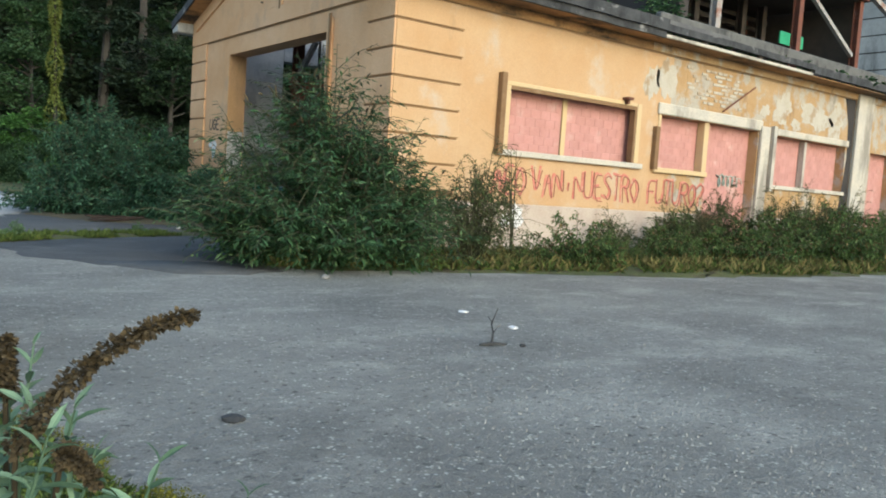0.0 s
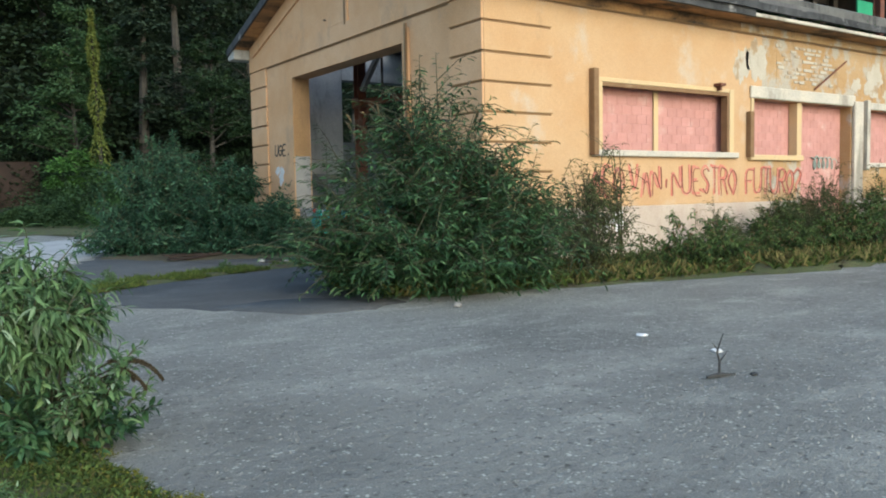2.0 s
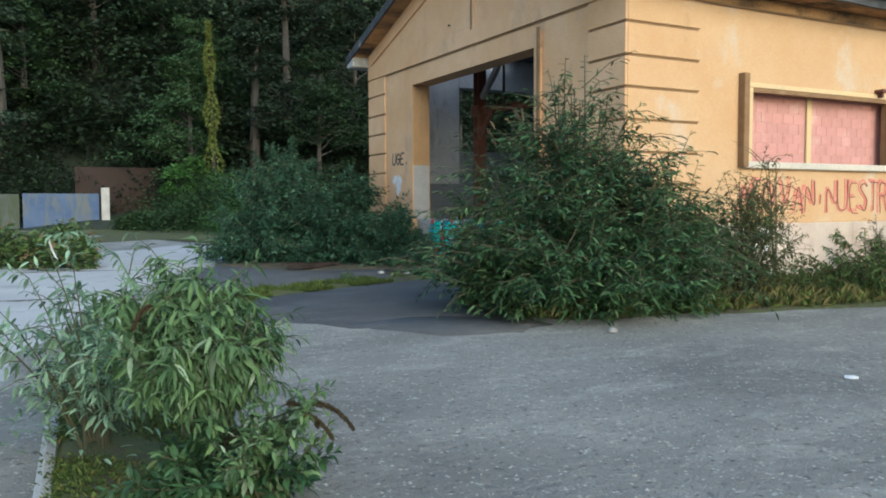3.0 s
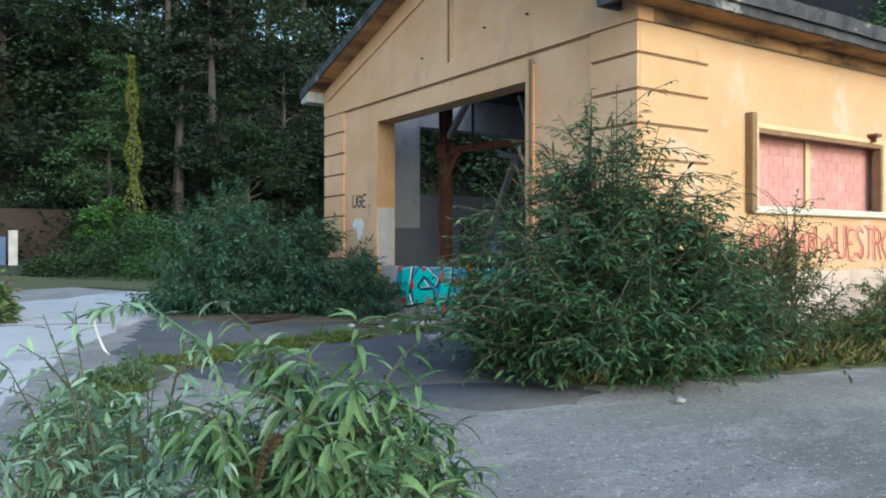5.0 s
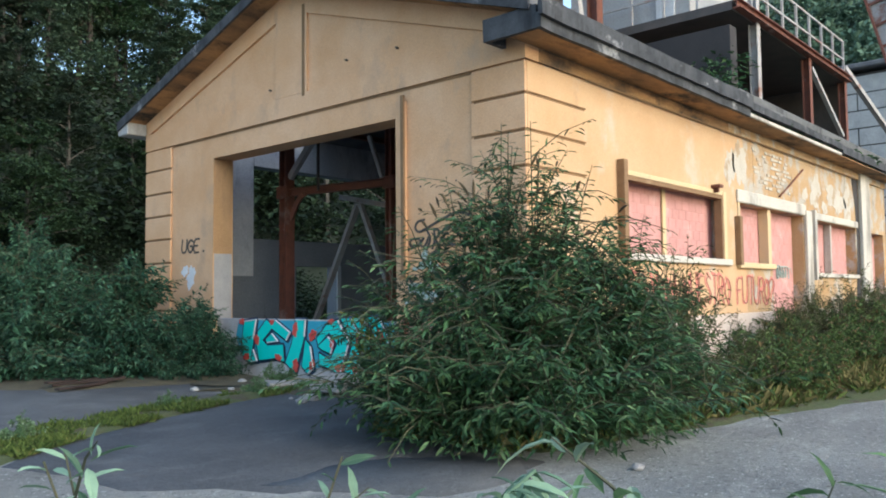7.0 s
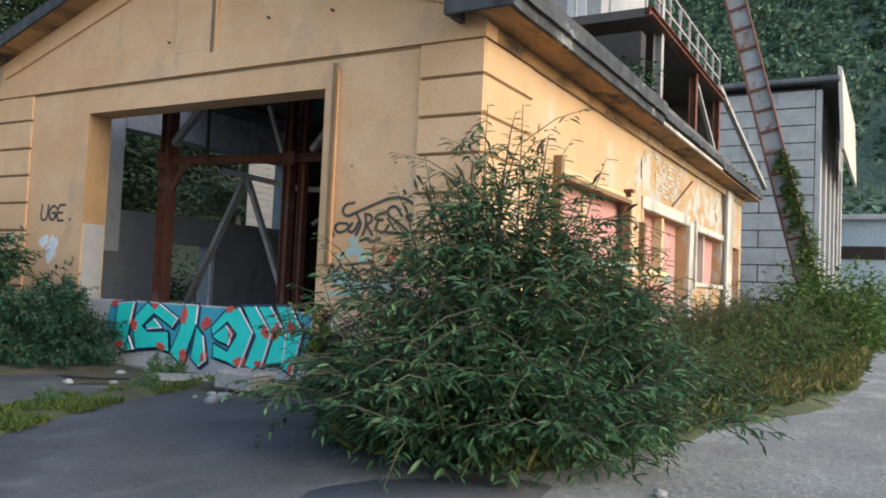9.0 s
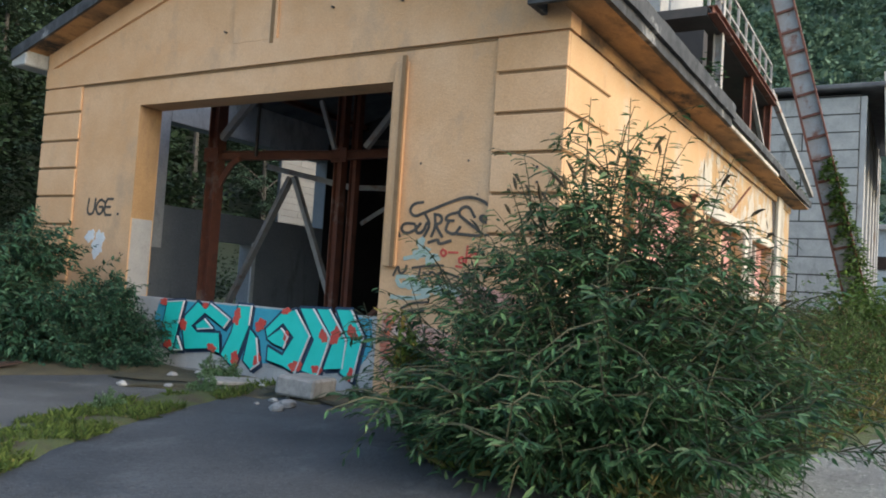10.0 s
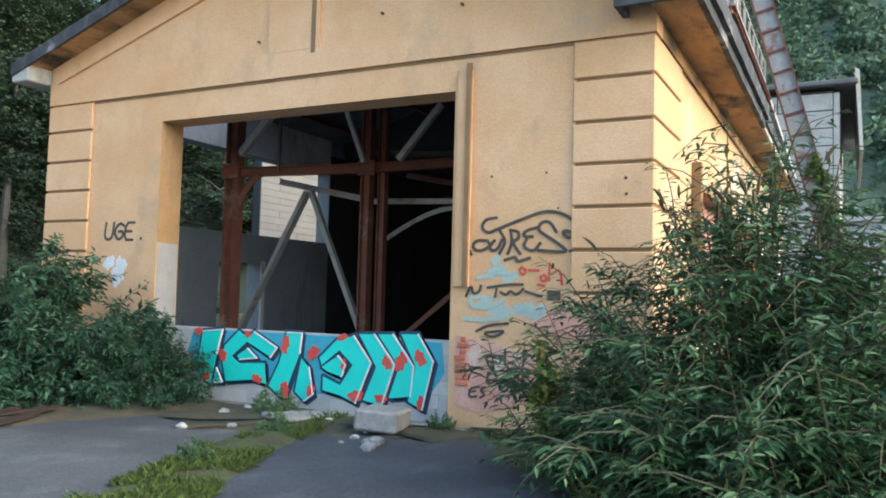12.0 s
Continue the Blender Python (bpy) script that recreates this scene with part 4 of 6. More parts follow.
for k in range(16):
    p = FOOT.lerp(HEAD, 0.1 + k * 0.055)
    boom_part("stiffener", beam(bmesh.new(), p - across * 0.35 - Vector((0.06, 0, 0)), p + across * 0.33 - Vector((0.06, 0, 0)), 0.05, 0.1), RUST)

silo = thing("block_building", "tall grey concrete block building with a dark roof", "building", 42, 12, 0)


def silo_part(name, bm, material, label=""):
    ob = part(name, bm, material, label=label)
    ob.parent = silo
    ob.matrix_parent_inverse = Matrix.Translation((-42, -12, 0))
    return ob


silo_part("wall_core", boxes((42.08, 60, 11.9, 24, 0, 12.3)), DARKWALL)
silo_part("roof", boxes((41.6, 60.5, 10.8, 24.5, 12.5, 12.75), bevel=0.05), ROOF)
silo_part("eave_sheet", prism(bmesh.new(), [(10.75, 13.2), (10.95, 13.3), (10.75, 9.2), (10.6, 9.2)], lambda u, v, d: (d, u, v), 41.9, 56), SHABBY, "hanging pale eaves sheet")
for k in range(6):
    x = 42.1 + 3.4 * k
    silo_part("pier", boxes((x, x + 0.7, 11.62, 11.9, 0, 12.2), bevel=0.02), CABIN, "pale pier")
silo_part("top_band", boxes((42.8, 60, 11.7, 11.9, 10.6, 12.2)), CABIN)
for k in range(5):
    x = 42.9 + 3.4 * k
    silo_part("window", boxes((x, x + 2.5, 11.86, 11.9, 3.6, 10.5)), DARKSTEEL, "tall dark window")
shed = thing("metal_shed", "long grey-blue clad shed beside the far yard", "shed", 75, 6, 0)
for nm, bmx, mt in (("wall", boxes((68, 110, 3, 16, 0, 8.2)), BLUESHED), ("roof", boxes((67.5, 110, 2.5, 16.5, 8.2, 8.6), bevel=0.05), CABIN), ("window", boxes((67.9, 68, 9.0, 12.2, 5.2, 6.2)), REDBROWN),
                    ("pipe", boxes((67.7, 67.9, 6.5, 6.7, 3.5, 7.2), (67.7, 67.9, 5.4, 5.6, 3.5, 7.2), (67.7, 67.9, 4.4, 7.6, 5.4, 5.6)), DARKSTEEL)):
    ob = part(nm, bmx, mt, shed)
    ob.matrix_parent_inverse = Matrix.Translation((-75, -6, 0))
tagged(part("yard_wall", boxes((46, 46.3, -10, 11.0, 0, 2.4), bevel=0.03), CONCRETE), "grey yard wall with white scrawls", "wall", kind="structure")
# neighbour seen through the hall
annex = thing("pale_building", "pale block building beyond the hall", "building", 30, 36, 0)
plan = [(26.2, 34.01), (34, 34.01), (37, 38), (30.4, 38)]
ob = part("wall_core", prism(bmesh.new(), plan, lambda u, v, d: (u, v, d), 0, 11), DARKWALL, annex)
ob.matrix_parent_inverse = Matrix.Translation((-30, -36, 0))
ob = part("roof", prism(bmesh.new(), plan, lambda u, v, d: (u, v, d), 11, 11.3), ROOF, annex)
ob.matrix_parent_inverse = Matrix.Translation((-30, -36, 0))
# far boundary wall at the wood's edge
fence = thing("boundary_wall", "low painted boundary wall by the wood", "wall", 4, 60.5, 0)
for nm, bmx, mt in (("panel", boxes((-14, -0.2, 60.5, 60.75, 0, 2.3)), OLDWALL), ("panel", boxes((0.0, 4.5, 60.5, 60.75, 0, 2.35)), BLUEWALL), ("post", boxes((4.65, 5.15, 60.4, 60.8, 0, 2.75)), CONCRETE),
                    ("panel", boxes((3.2, 8.5, 62.5, 62.75, 0, 4.2)), REDBROWN), ("post", boxes((10.8, 11.3, 60.4, 60.7, 0, 2.6)), CONCRETE), ("post", boxes((-7.6, -7.2, 60.2, 60.48, 0, 2.6)), CONCRETE)):
    ob = part(nm, bmx, mt, fence)
    ob.matrix_parent_inverse = Matrix.Translation((-4, -60.5, 0))


# ---- vegetation ----
def bush_data(seed, height, spread, stems, leaf, twigs=7, per_twig=11, spikes=True, fill=0, flat=0.5, bare=0.25, wide=0.2, droop=0.3, cone=0.66, skirt=0, simple=False, lay=1.0, peak=1.6, gather=0.5, lean=(0, 0)):
    """Arching stems from one stool with side twigs and paired leaves; returns stems, leaves and flower spikes."""
    rng = np.random.default_rng(seed)
    v, f = [], []
    P, A, L = [], [], []
    sp = []
    for s in range(stems + skirt):
        az = rng.uniform(0, 2 * math.pi)
        reach = spread * rng.uniform(0.0, 1.0) ** gather
        h = height * (1 - cone * (reach / spread) ** peak) * rng.uniform(0.7, 1.06)
        if s >= stems:
            reach = spread * rng.uniform(0.65, 1.25)
            h = height * rng.uniform(0.05, 0.3)
        d = np.array([math.cos(az), math.sin(az), 0])
        base = d * rng.uniform(0, 0.18 * spread)
        tip = d * reach + (lean[0], lean[1], h)
        mid = d * reach * 0.38 + np.array([0, 0, h * 0.62]) + rng.normal(size=3) * 0.05 * spread
        n = 7
        path = [tuple((1 - t) ** 2 * base + 2 * t * (1 - t) * mid + t * t * tip) for t in np.linspace(0, 1, n)]
        r0 = 0.006 + 0.0042 * height
        tube(v, f, path, [r0 * (1 - 0.8 * i / (n - 1)) for i in range(n)], 4)
        ends = []
        for k in range(twigs):
            t = rng.uniform(bare, 1.0)
            p = (1 - t) ** 2 * base + 2 * t * (1 - t) * mid + t * t * tip
            out = d * rng.uniform(0.2, 1.0) + rng.normal(size=3) * 0.6 + (0, 0, flat * rng.uniform(0.1, 1))
            out /= np.linalg.norm(out)
            q = p + out * height * rng.uniform(0.1, 0.24)
            q[2] = max(q[2], 0.06)
            ends.append((p, q))
            tube(v, f, [tuple(p), tuple((p + q) / 2 + (0, 0, 0.02 * height)), tuple(q)], [r0 * 0.4, r0 * 0.3, r0 * 0.12], 3)
        ends.append((np.array(path[-3]), tip))
        for p, q in ends:
            ax = (q - p) / (np.linalg.norm(q - p) + 1e-9)
            for k in range(per_twig):
                t = (k + 0.5) / per_twig
                ang = k * 1.57 + rng.uniform(0, 0.8)
                s1 = np.cross(ax, (0.2, 0.3, 0.9))
                s1 /= np.linalg.norm(s1) + 1e-9
                s2 = np.cross(ax, s1)
                w = s1 * math.cos(ang) + s2 * math.sin(ang)
                P.append(p + (q - p) * t)
                A.append((w * 0.9 + ax * (0.35 + 0.6 * t) + (0, 0, -0.15)) * (1, 1, lay))
                L.append(leaf * rng.uniform(0.55, 1.15) * (1.1 - 0.45 * t))
            if spikes and q[2] > height * 0.6 and rng.uniform() < 0.3:
                sp.append((q, ax))
    for k in range(fill):
        az, rr = rng.uniform(0, 2 * math.pi), spread * math.sqrt(rng.uniform(0.02, 0.72))
        top = height * 0.5 * (1 - 0.8 * (rr / spread) ** 1.2)
        P.append((math.cos(az) * rr, math.sin(az) * rr, rng.uniform(0.05, max(top, 0.1))))
        A.append(np.array([math.cos(az), math.sin(az), 0.1]) + rng.normal(size=3) * 0.6)
        L.append(leaf * rng.uniform(0.6, 1.1))
    sv, sf = [], []
    for q, ax in sp:
        ax = ax * 0.6 + (0, 0, 0.5) + rng.normal(size=3) * 0.2
        n = 5
        ln = leaf * rng.uniform(0.7, 1.3)
        path = [tuple(q + ax * ln * t + np.array([0, 0, -0.3 * ln * t * t])) for t in np.linspace(0, 1, n)]
        tube(sv, sf, path, [0.012 * leaf / 0.14 * x for x in (0.5, 1.2, 1.1, 0.8, 0.2)], 5)
    keep = [i for i, p in enumerate(P) if p[2] > 0.02]
    return (v, [], f), leaf_mesh([P[i] for i in keep], [A[i] for i in keep], [L[i] for i in keep], wide, droop, rng, simple), (sv, [], sf)


def bush(name, label, x, y, seed, height, spread, stems, leaf, material=LEAF, spike_mat=SPIKE, z=0.0, turn=0.0, group="", category="shrub", **more):
    s, l, k = bush_data(seed, height, spread, stems, leaf, **more)
    b = thing(name, label, category, x, y, z, group)
    b.matrix_basis = pose(x, y, z, 0, 0, turn)
    part("stem_tangle", s, STEM, b)["kind"] = "stuff"
    part("foliage", l, material, b)["kind"] = "stuff"
    if k[0]:
        part("seed_head", k, spike_mat, b, "dried brown flower spikes")["kind"] = "stuff"
    return b


bush("butterfly_bush", "large dark green butterfly bush with dried spikes", 6.75, 11.95, 21, 3.6, 2.1, 120, 0.17, LEAF, twigs=11, per_twig=14, fill=3000, wide=0.125, skirt=90, flat=0.25, droop=0.25, lay=0.3, peak=1.3, gather=0.6, cone=0.74)
bush("butterfly_bush", "smaller butterfly bush grown into the large one", 7.5, 11.0, 37, 2.45, 0.9, 34, 0.17, LEAF, twigs=9, per_twig=12, fill=300, wide=0.125, flat=0.25, droop=0.25, lay=0.3, cone=0.6)
bush("yellowing_sprigs", "yellow-green sprigs at the edge of the large bush", 6.1, 13.6, 39, 1.45, 0.5, 9, 0.14, LEAF_LIME, twigs=6, per_twig=8, bare=0.55, wide=0.2, spikes=False, cone=0.3, droop=0.35)
side_bush = bush("dark_bush", "dense dark green bush beside the gable", 7.2, 22.4, 22, 2.3, 2.0, 66, 0.17, LEAF_DARK, twigs=10, per_twig=12, fill=1200, spikes=False, simple=True, wide=0.2, lay=0.4, gather=0.75, cone=0.6, skirt=26, droop=0.35)
copy_thing(side_bush, pose(5.8, 24.0, 0, 0, 0, 130)).scale = (1, 1, 1.25)
copy_thing(side_bush, pose(7.0, 25.4, 0, 0, 0, 215)).scale = (0.8, 0.8, 1.35)
copy_thing(side_bush, pose(8.0, 20.9, 0, 0, 0, 60)).scale = (0.55, 0.55, 0.62)
near = bush("young_butterfly_bush", "young pale-leaved butterfly bush on the verge", 0.58, 7.0, 23, 1.24, 0.42, 34, 0.12, LEAF_PALE, twigs=9, per_twig=13, bare=0.6, wide=0.12, spikes=False, droop=0.75, cone=0.3, lean=(-0.15, -0.1), gather=0.7)
bush("verge_weed", "dark leafy weed at the shrub foot", 0.62, 6.75, 28, 0.5, 0.5, 22, 0.1, LEAF, twigs=6, per_twig=9, fill=200, spikes=False)
bush("low_shoots", "low arching green shoots with dried spikes", 0.78, 6.55, 38, 0.62, 0.36, 11, 0.085, LEAF_PALE, twigs=6, per_twig=8, bare=0.45, wide=0.17, spikes=False, lean=(0.1, -0.15))
bush("verge_shrub", "silvery arching shrub on the verge", 0.13, 7.95, 24, 1.36, 0.7, 18, 0.11, LEAF_SILVER, twigs=6, per_twig=10, fill=120, spikes=False, wide=0.13, cone=0.4)
front = bush("flowering_shrub", "small shrub with long dried flower spikes", 0.62, 1.4, 25, 0.95, 0.2, 10, 0.075, LEAF_SILVER, twigs=5, per_twig=8, spikes=False, bare=0.6, wide=0.13, droop=0.5, cone=0.2, lean=(-0.04, -0.1))


def flower_spike(parent, a, b, c, thick, seed):
    """A long dried panicle: a bent stalk thickly set with brown seed capsules."""
    rng = np.random.default_rng(seed)
    a, b, c = np.array(a), np.array(b), np.array(c)
    n = 1700
    t = rng.uniform(0, 1, n)[:, None]
    p = (1 - t) ** 2 * a + 2 * t * (1 - t) * b + t * t * c
    d = rng.normal(size=(n, 3))
    d /= np.linalg.norm(d, axis=1, keepdims=True)
    lump = 0.3 + 0.7 * np.abs(np.sin(t * 21 + np.sin(t * 9)))
    p = p + d * thick * (1.15 - 0.7 * t) * lump * rng.uniform(0.2, 1, (n, 1))
    v, _, f = leaf_mesh(p, d, np.full(n, 0.0085), 0.4, 0.1, rng)
    tube(v, f, [tuple((1 - s) ** 2 * a + 2 * s * (1 - s) * b + s * s * c) for s in np.linspace(0, 1, 7)], [0.004] * 7, 4)
    tube(v, f, [(0, 0, 0), tuple(a * (0.3, 0.3, 0.6)), tuple(a)], [0.008, 0.006, 0.004], 5)
    return part("flower_spike", (v, [], f), SPIKE, parent, "dried brown flower spike")


flower_spike(front, (-0.03, -0.15, 1.0), (0.05, -0.17, 1.155), (0.18, -0.23, 1.19), 0.022, 3)
flower_spike(front, (-0.055, -0.045, 1.06), (-0.055, -0.045, 1.1), (-0.06, -0.04, 1.145), 0.019, 4)
flower_spike(front, (-0.03, -0.06, 1.06), (-0.03, -0.06, 1.1), (-0.028, -0.06, 1.135), 0.017, 5)
flower_spike(front, (0.02, -0.19, 1.0), (0.04, -0.2, 1.0), (0.06, -0.21, 0.96), 0.016, 6)


def shoot(parent, base, tip, leaf, pairs, seed):
    """A felted young shoot with opposite pairs of leaves, the largest below."""
    rng = np.random.default_rng(seed)
    base, tip = np.array(base), np.array(tip)
    ax = (tip - base) / np.linalg.norm(tip - base)
    s1 = np.cross(ax, (0.3, 0.8, 0.1))
    s1 /= np.linalg.norm(s1)
    s2 = np.cross(ax, s1)
    P, A, L = [], [], []
    for k in range(pairs):
        t = k / (pairs - 1)
        g = k * 1.57 + rng.uniform(-0.3, 0.3)
        w = s1 * math.cos(g) + s2 * math.sin(g)
        for q in (1, -1):
            P.append(base + (tip - base) * t)
            A.append(q * w * (1.0 - 0.65 * t) + ax * (0.35 + 0.6 * t))
            L.append(leaf * (1.1 - 0.6 * t) * rng.uniform(0.85, 1.15))
    v, _, f = leaf_mesh(P, A, L, 0.125, 0.5, rng)
    tube(v, f, [(0, 0, 0), tuple(base * (0.5, 0.5, 0.6)), tuple(base), tuple(tip)], [0.007, 0.005, 0.0035, 0.0015], 5)
    return part("shoot", (v, [], f), LEAF_SILVER, parent, "silver-green leafy shoot")


for k, (b0, t0, ln, pr) in enumerate((((-0.08, -0.04, 1.02), (-0.13, 0.03, 1.15), 0.06, 6), ((-0.02, -0.12, 1.0), (0.0, -0.09, 1.13), 0.055, 6), ((-0.06, -0.05, 0.92), (-0.05, -0.06, 1.07), 0.085, 5), ((-0.04, -0.13, 0.9), (-0.01, -0.14, 1.05), 0.09, 5),
                                      ((-0.12, 0.0, 0.92), (-0.14, -0.01, 1.04), 0.075, 5), ((-0.2, 0.03, 0.88), (-0.33, 0.1, 1.0), 0.06, 7), ((0.03, -0.17, 0.86), (0.06, -0.19, 0.98), 0.085, 5), ((0.09, -0.22, 0.84), (0.13, -0.25, 0.99), 0.075, 5),
                                      ((0.2, -0.3, 0.8), (0.23, -0.32, 0.95), 0.07, 5), ((-0.1, -0.1, 0.86), (-0.12, -0.12, 1.0), 0.09, 5),
                                      ((-0.06, -0.08, 0.94), (-0.08, -0.1, 1.06), 0.08, 6), ((-0.02, -0.16, 0.9), (0.0, -0.2, 1.03), 0.085, 6), ((-0.14, -0.03, 0.86), (-0.2, -0.05, 0.97), 0.075, 6), ((-0.08, -0.02, 0.96), (-0.09, 0.0, 1.08), 0.075, 6),
                                      ((0.03, -0.1, 0.92), (0.05, -0.12, 1.04), 0.08, 6), ((-0.02, -0.04, 0.93), (-0.02, -0.03, 1.05), 0.08, 6))):
    shoot(front, b0, t0, ln, pr, 60 + k)
for k, (dx, dy, dz) in enumerate(((0.49, -0.88, 0.49), (0.42, -0.8, 0.43), (0.38, -0.7, 0.47), (-0.4, -0.35, 0.95))):
    flower_spike(near, (dx * 0.75, dy * 0.75, dz + 0.06), (dx * 0.9, dy * 0.9, dz + 0.08), (dx, dy, dz - 0.03), 0.014, 10 + k)
rng = np.random.default_rng(71)
arch = [np.array(p) for p in ((-0.05, 0.1, 0.0), (-0.2, 0.08, 0.8), (-0.42, 0.03, 1.25), (-0.6, -0.01, 1.38), (-0.74, -0.04, 1.36))]
P, A, L = [], [], []
for k in range(70):
    t = rng.uniform(1.2, 4.0)
    i = min(3, int(t))
    P.append(arch[i] + (arch[i + 1] - arch[i]) * (t - i))
    A.append(np.array([rng.normal() * 0.6 - 0.3, rng.normal() * 0.6, rng.uniform(-0.9, 0.4)]))
    L.append(rng.uniform(0.03, 0.065))
v, _, f = leaf_mesh(P, A, L, 0.15, 0.4, rng)
tube(v, f, [tuple(p) for p in arch], [0.008, 0.006, 0.004, 0.003, 0.0015], 5)
part("arching_branch", (v, [], f), LEAF_SILVER, near, "arching silver-leaved branch")
part("dead_leaf", leaf_mesh([(-0.73, -0.03, 1.36)], [(0.12, 0.05, -1)], [0.13], 0.14, 0.2, rng), PAINT_WHITE, near, "bleached dead leaf hanging")
clump = bush("verge_clump", "pale green weed clump on the verge edge", 0.35, 10.8, 29, 0.55, 0.45, 24, 0.08, LEAF_PALE, simple=True, twigs=5, per_twig=9, fill=150, spikes=False, group="weed clumps on the verge")
for x, y, s in ((0.7, 12.3, 0.9), (1.5, 14.0, 0.8), (0.1, 9.6, 0.7), (0.15, 5.6, 0.45), (0.9, 4.1, 0.35), (5.3, 17.2, 0.5), (7.2, 17.6, 0.6), (2.9, 16.0, 0.6), (8.3, 18.6, 0.8), (8.5, 16.0, 0.5)):
    c = copy_thing(clump, pose(x, y, 0, 0, 0, x * 77))
    c.scale = (s, s, s)
tall_weed = bush("tall_weed_clump", "reddish seeding weed clump by the wall", 9.6, 11.4, 26, 2.3, 0.9, 46, 0.09, LEAF_RED, simple=True, twigs=8, per_twig=10, fill=500, spikes=False, group="weeds along the wall")
low = bush("wall_shrub", "low green shrub along the wall foot", 11.9, 10.9, 27, 1.2, 1.1, 40, 0.12, WEED, simple=True, twigs=6, per_twig=9, fill=500, spikes=False, group="weeds along the wall")
bush("slender_weed", "tall slender seeding weed before the walled-up window", 11.3, 12.2, 33, 3.5, 0.3, 5, 0.07, LEAF_RED, simple=True, twigs=12, per_twig=7, spikes=False, bare=0.35, wide=0.2, group="weeds along the wall")
bush("slender_weed", "thin straggling weed against the wall", 10.2, 12.0, 34, 3.0, 0.45, 7, 0.07, LEAF_RED, simple=True, twigs=10, per_twig=7, spikes=False, bare=0.3, wide=0.2, group="weeds along the wall")
rw = random.Random(4)
for x, y, s, k in ((10.9, 11.3, 0.5, 1), (12.9, 11.9, 0.5, 1), (14.0, 11.5, 0.55, 1), (15.4, 11.4, 0.8, 1), (16.8, 12.0, 1.25, 1), (18.6, 11.2, 1.25, 1), (20.3, 11.9, 1.5, 1), (21.8, 11.0, 1.35, 1), (23.6, 11.7, 1.5, 1), (25.6, 11.0, 1.6, 1),
                   (28.0, 11.6, 1.7, 1), (30.6, 11.2, 1.9, 1), (17.5, 12.4, 0.8, 0), (22.5, 12.2, 0.95, 0), (14.4, 12.3, 0.6, 0), (16.4, 12.2, 0.75, 0), (18.4, 12.3, 0.85, 0), (20.6, 12.0, 0.95, 0), (24.2, 12.0, 0.95, 0), (8.1, 11.0, 0.5, 1)):
    c = copy_thing(low if k else tall_weed, pose(x, y, 0, 0, 0, rw.uniform(0, 360)))
    c.scale = (s, s, s * rw.uniform(0.85, 1.1))


# trees
def tree_data(seed, height, width, leaves, leaf, conifer=False):
    rng = np.random.default_rng(seed)
    v, f = [], []
    bend = rng.normal(size=2) * 0.04 * height
    path = [(bend[0] * t * t, bend[1] * t * t, height * t * 0.92) for t in np.linspace(0, 1, 7)]
    tube(v, f, path, [0.022 * height * (1 - 0.9 * i / 6) for i in range(7)], 6)
    P, A, L = [], [], []
    limbs = 34
    for k in range(limbs):
        t = rng.uniform(0.18, 0.98)
        az = rng.uniform(0, 2 * math.pi)
        o = np.array([bend[0] * t * t, bend[1] * t * t, height * t * 0.92])
        reach = width * (1.05 - t if conifer else math.sin(math.pi * min(1, 0.25 + 0.75 * t)) * 0.8 + 0.2) * rng.uniform(0.5, 1.05)
        rise = -0.1 if conifer else rng.uniform(0.15, 0.7)
        e = o + np.array([math.cos(az) * reach, math.sin(az) * reach, rise * reach])
        tube(v, f, [tuple(o), tuple((o + e) / 2 + (0, 0, 0.06 * reach)), tuple(e)], [0.006 * height, 0.004 * height, 0.001 * height], 4)
        m = leaves // limbs
        tufts_n = 5
        pick = rng.integers(0, tufts_n, m)
        hub = o + (e - o) * rng.uniform(0.4, 1.05, (tufts_n, 1)) + rng.normal(size=(tufts_n, 3)) * (0.2 * reach + 0.1) * (1, 1, 0.6)
        c = hub[pick] + rng.normal(size=(m, 3)) * (0.085 * reach + 0.14) * (1, 1, 0.5)
        P.append(c)
        A.append((rng.normal(size=(m, 3)) + (math.cos(az), math.sin(az), -0.3)) * (1, 1, 0.35))
        L.append(leaf * rng.uniform(0.6, 1.4, m))
    P, A, L = np.concatenate(P), np.concatenate(A), np.concatenate(L)
    return (v, [], f), leaf_mesh(P, A, L, 0.32, 0.2, rng, simple=True)


def tree(name, label, seed, height, width, leaves, leaf, material, **more):
    t, c = tree_data(seed, height, width, leaves, leaf, **more)
    e = thing(name, label, "tree", group="trees of the wood")
    part("trunk", t, BARK, e)
    part("crown", c, material, e)["kind"] = "stuff"
    return e


kinds = [tree("broadleaf_tree", "dark broadleaf tree on the shaded slope", 31, 13, 3.6, 8500, 0.26, WOODS_MID),
         tree("broadleaf_tree", "tall dark tree on the shaded slope", 32, 16, 3.2, 8000, 0.27, WOODS_DEEP),
         tree("conifer_tree", "dark conifer on the shaded slope", 33, 17, 3.0, 8000, 0.26, WOODS_DEEP, conifer=True),
         tree("broadleaf_tree", "tree high on the slope, greyed for haze", 34, 14, 3.8, 8000, 0.29, WOODS_UPPER)]


def slope_z(x, y):
    """The wooded hillside behind the hall and the road."""
    d = max(0.0, (y - 62) + 0.22 * (x - 5))
    return 0.62 * d if d < 46 else 0.62 * 46 + 0.06 * (d - 46)


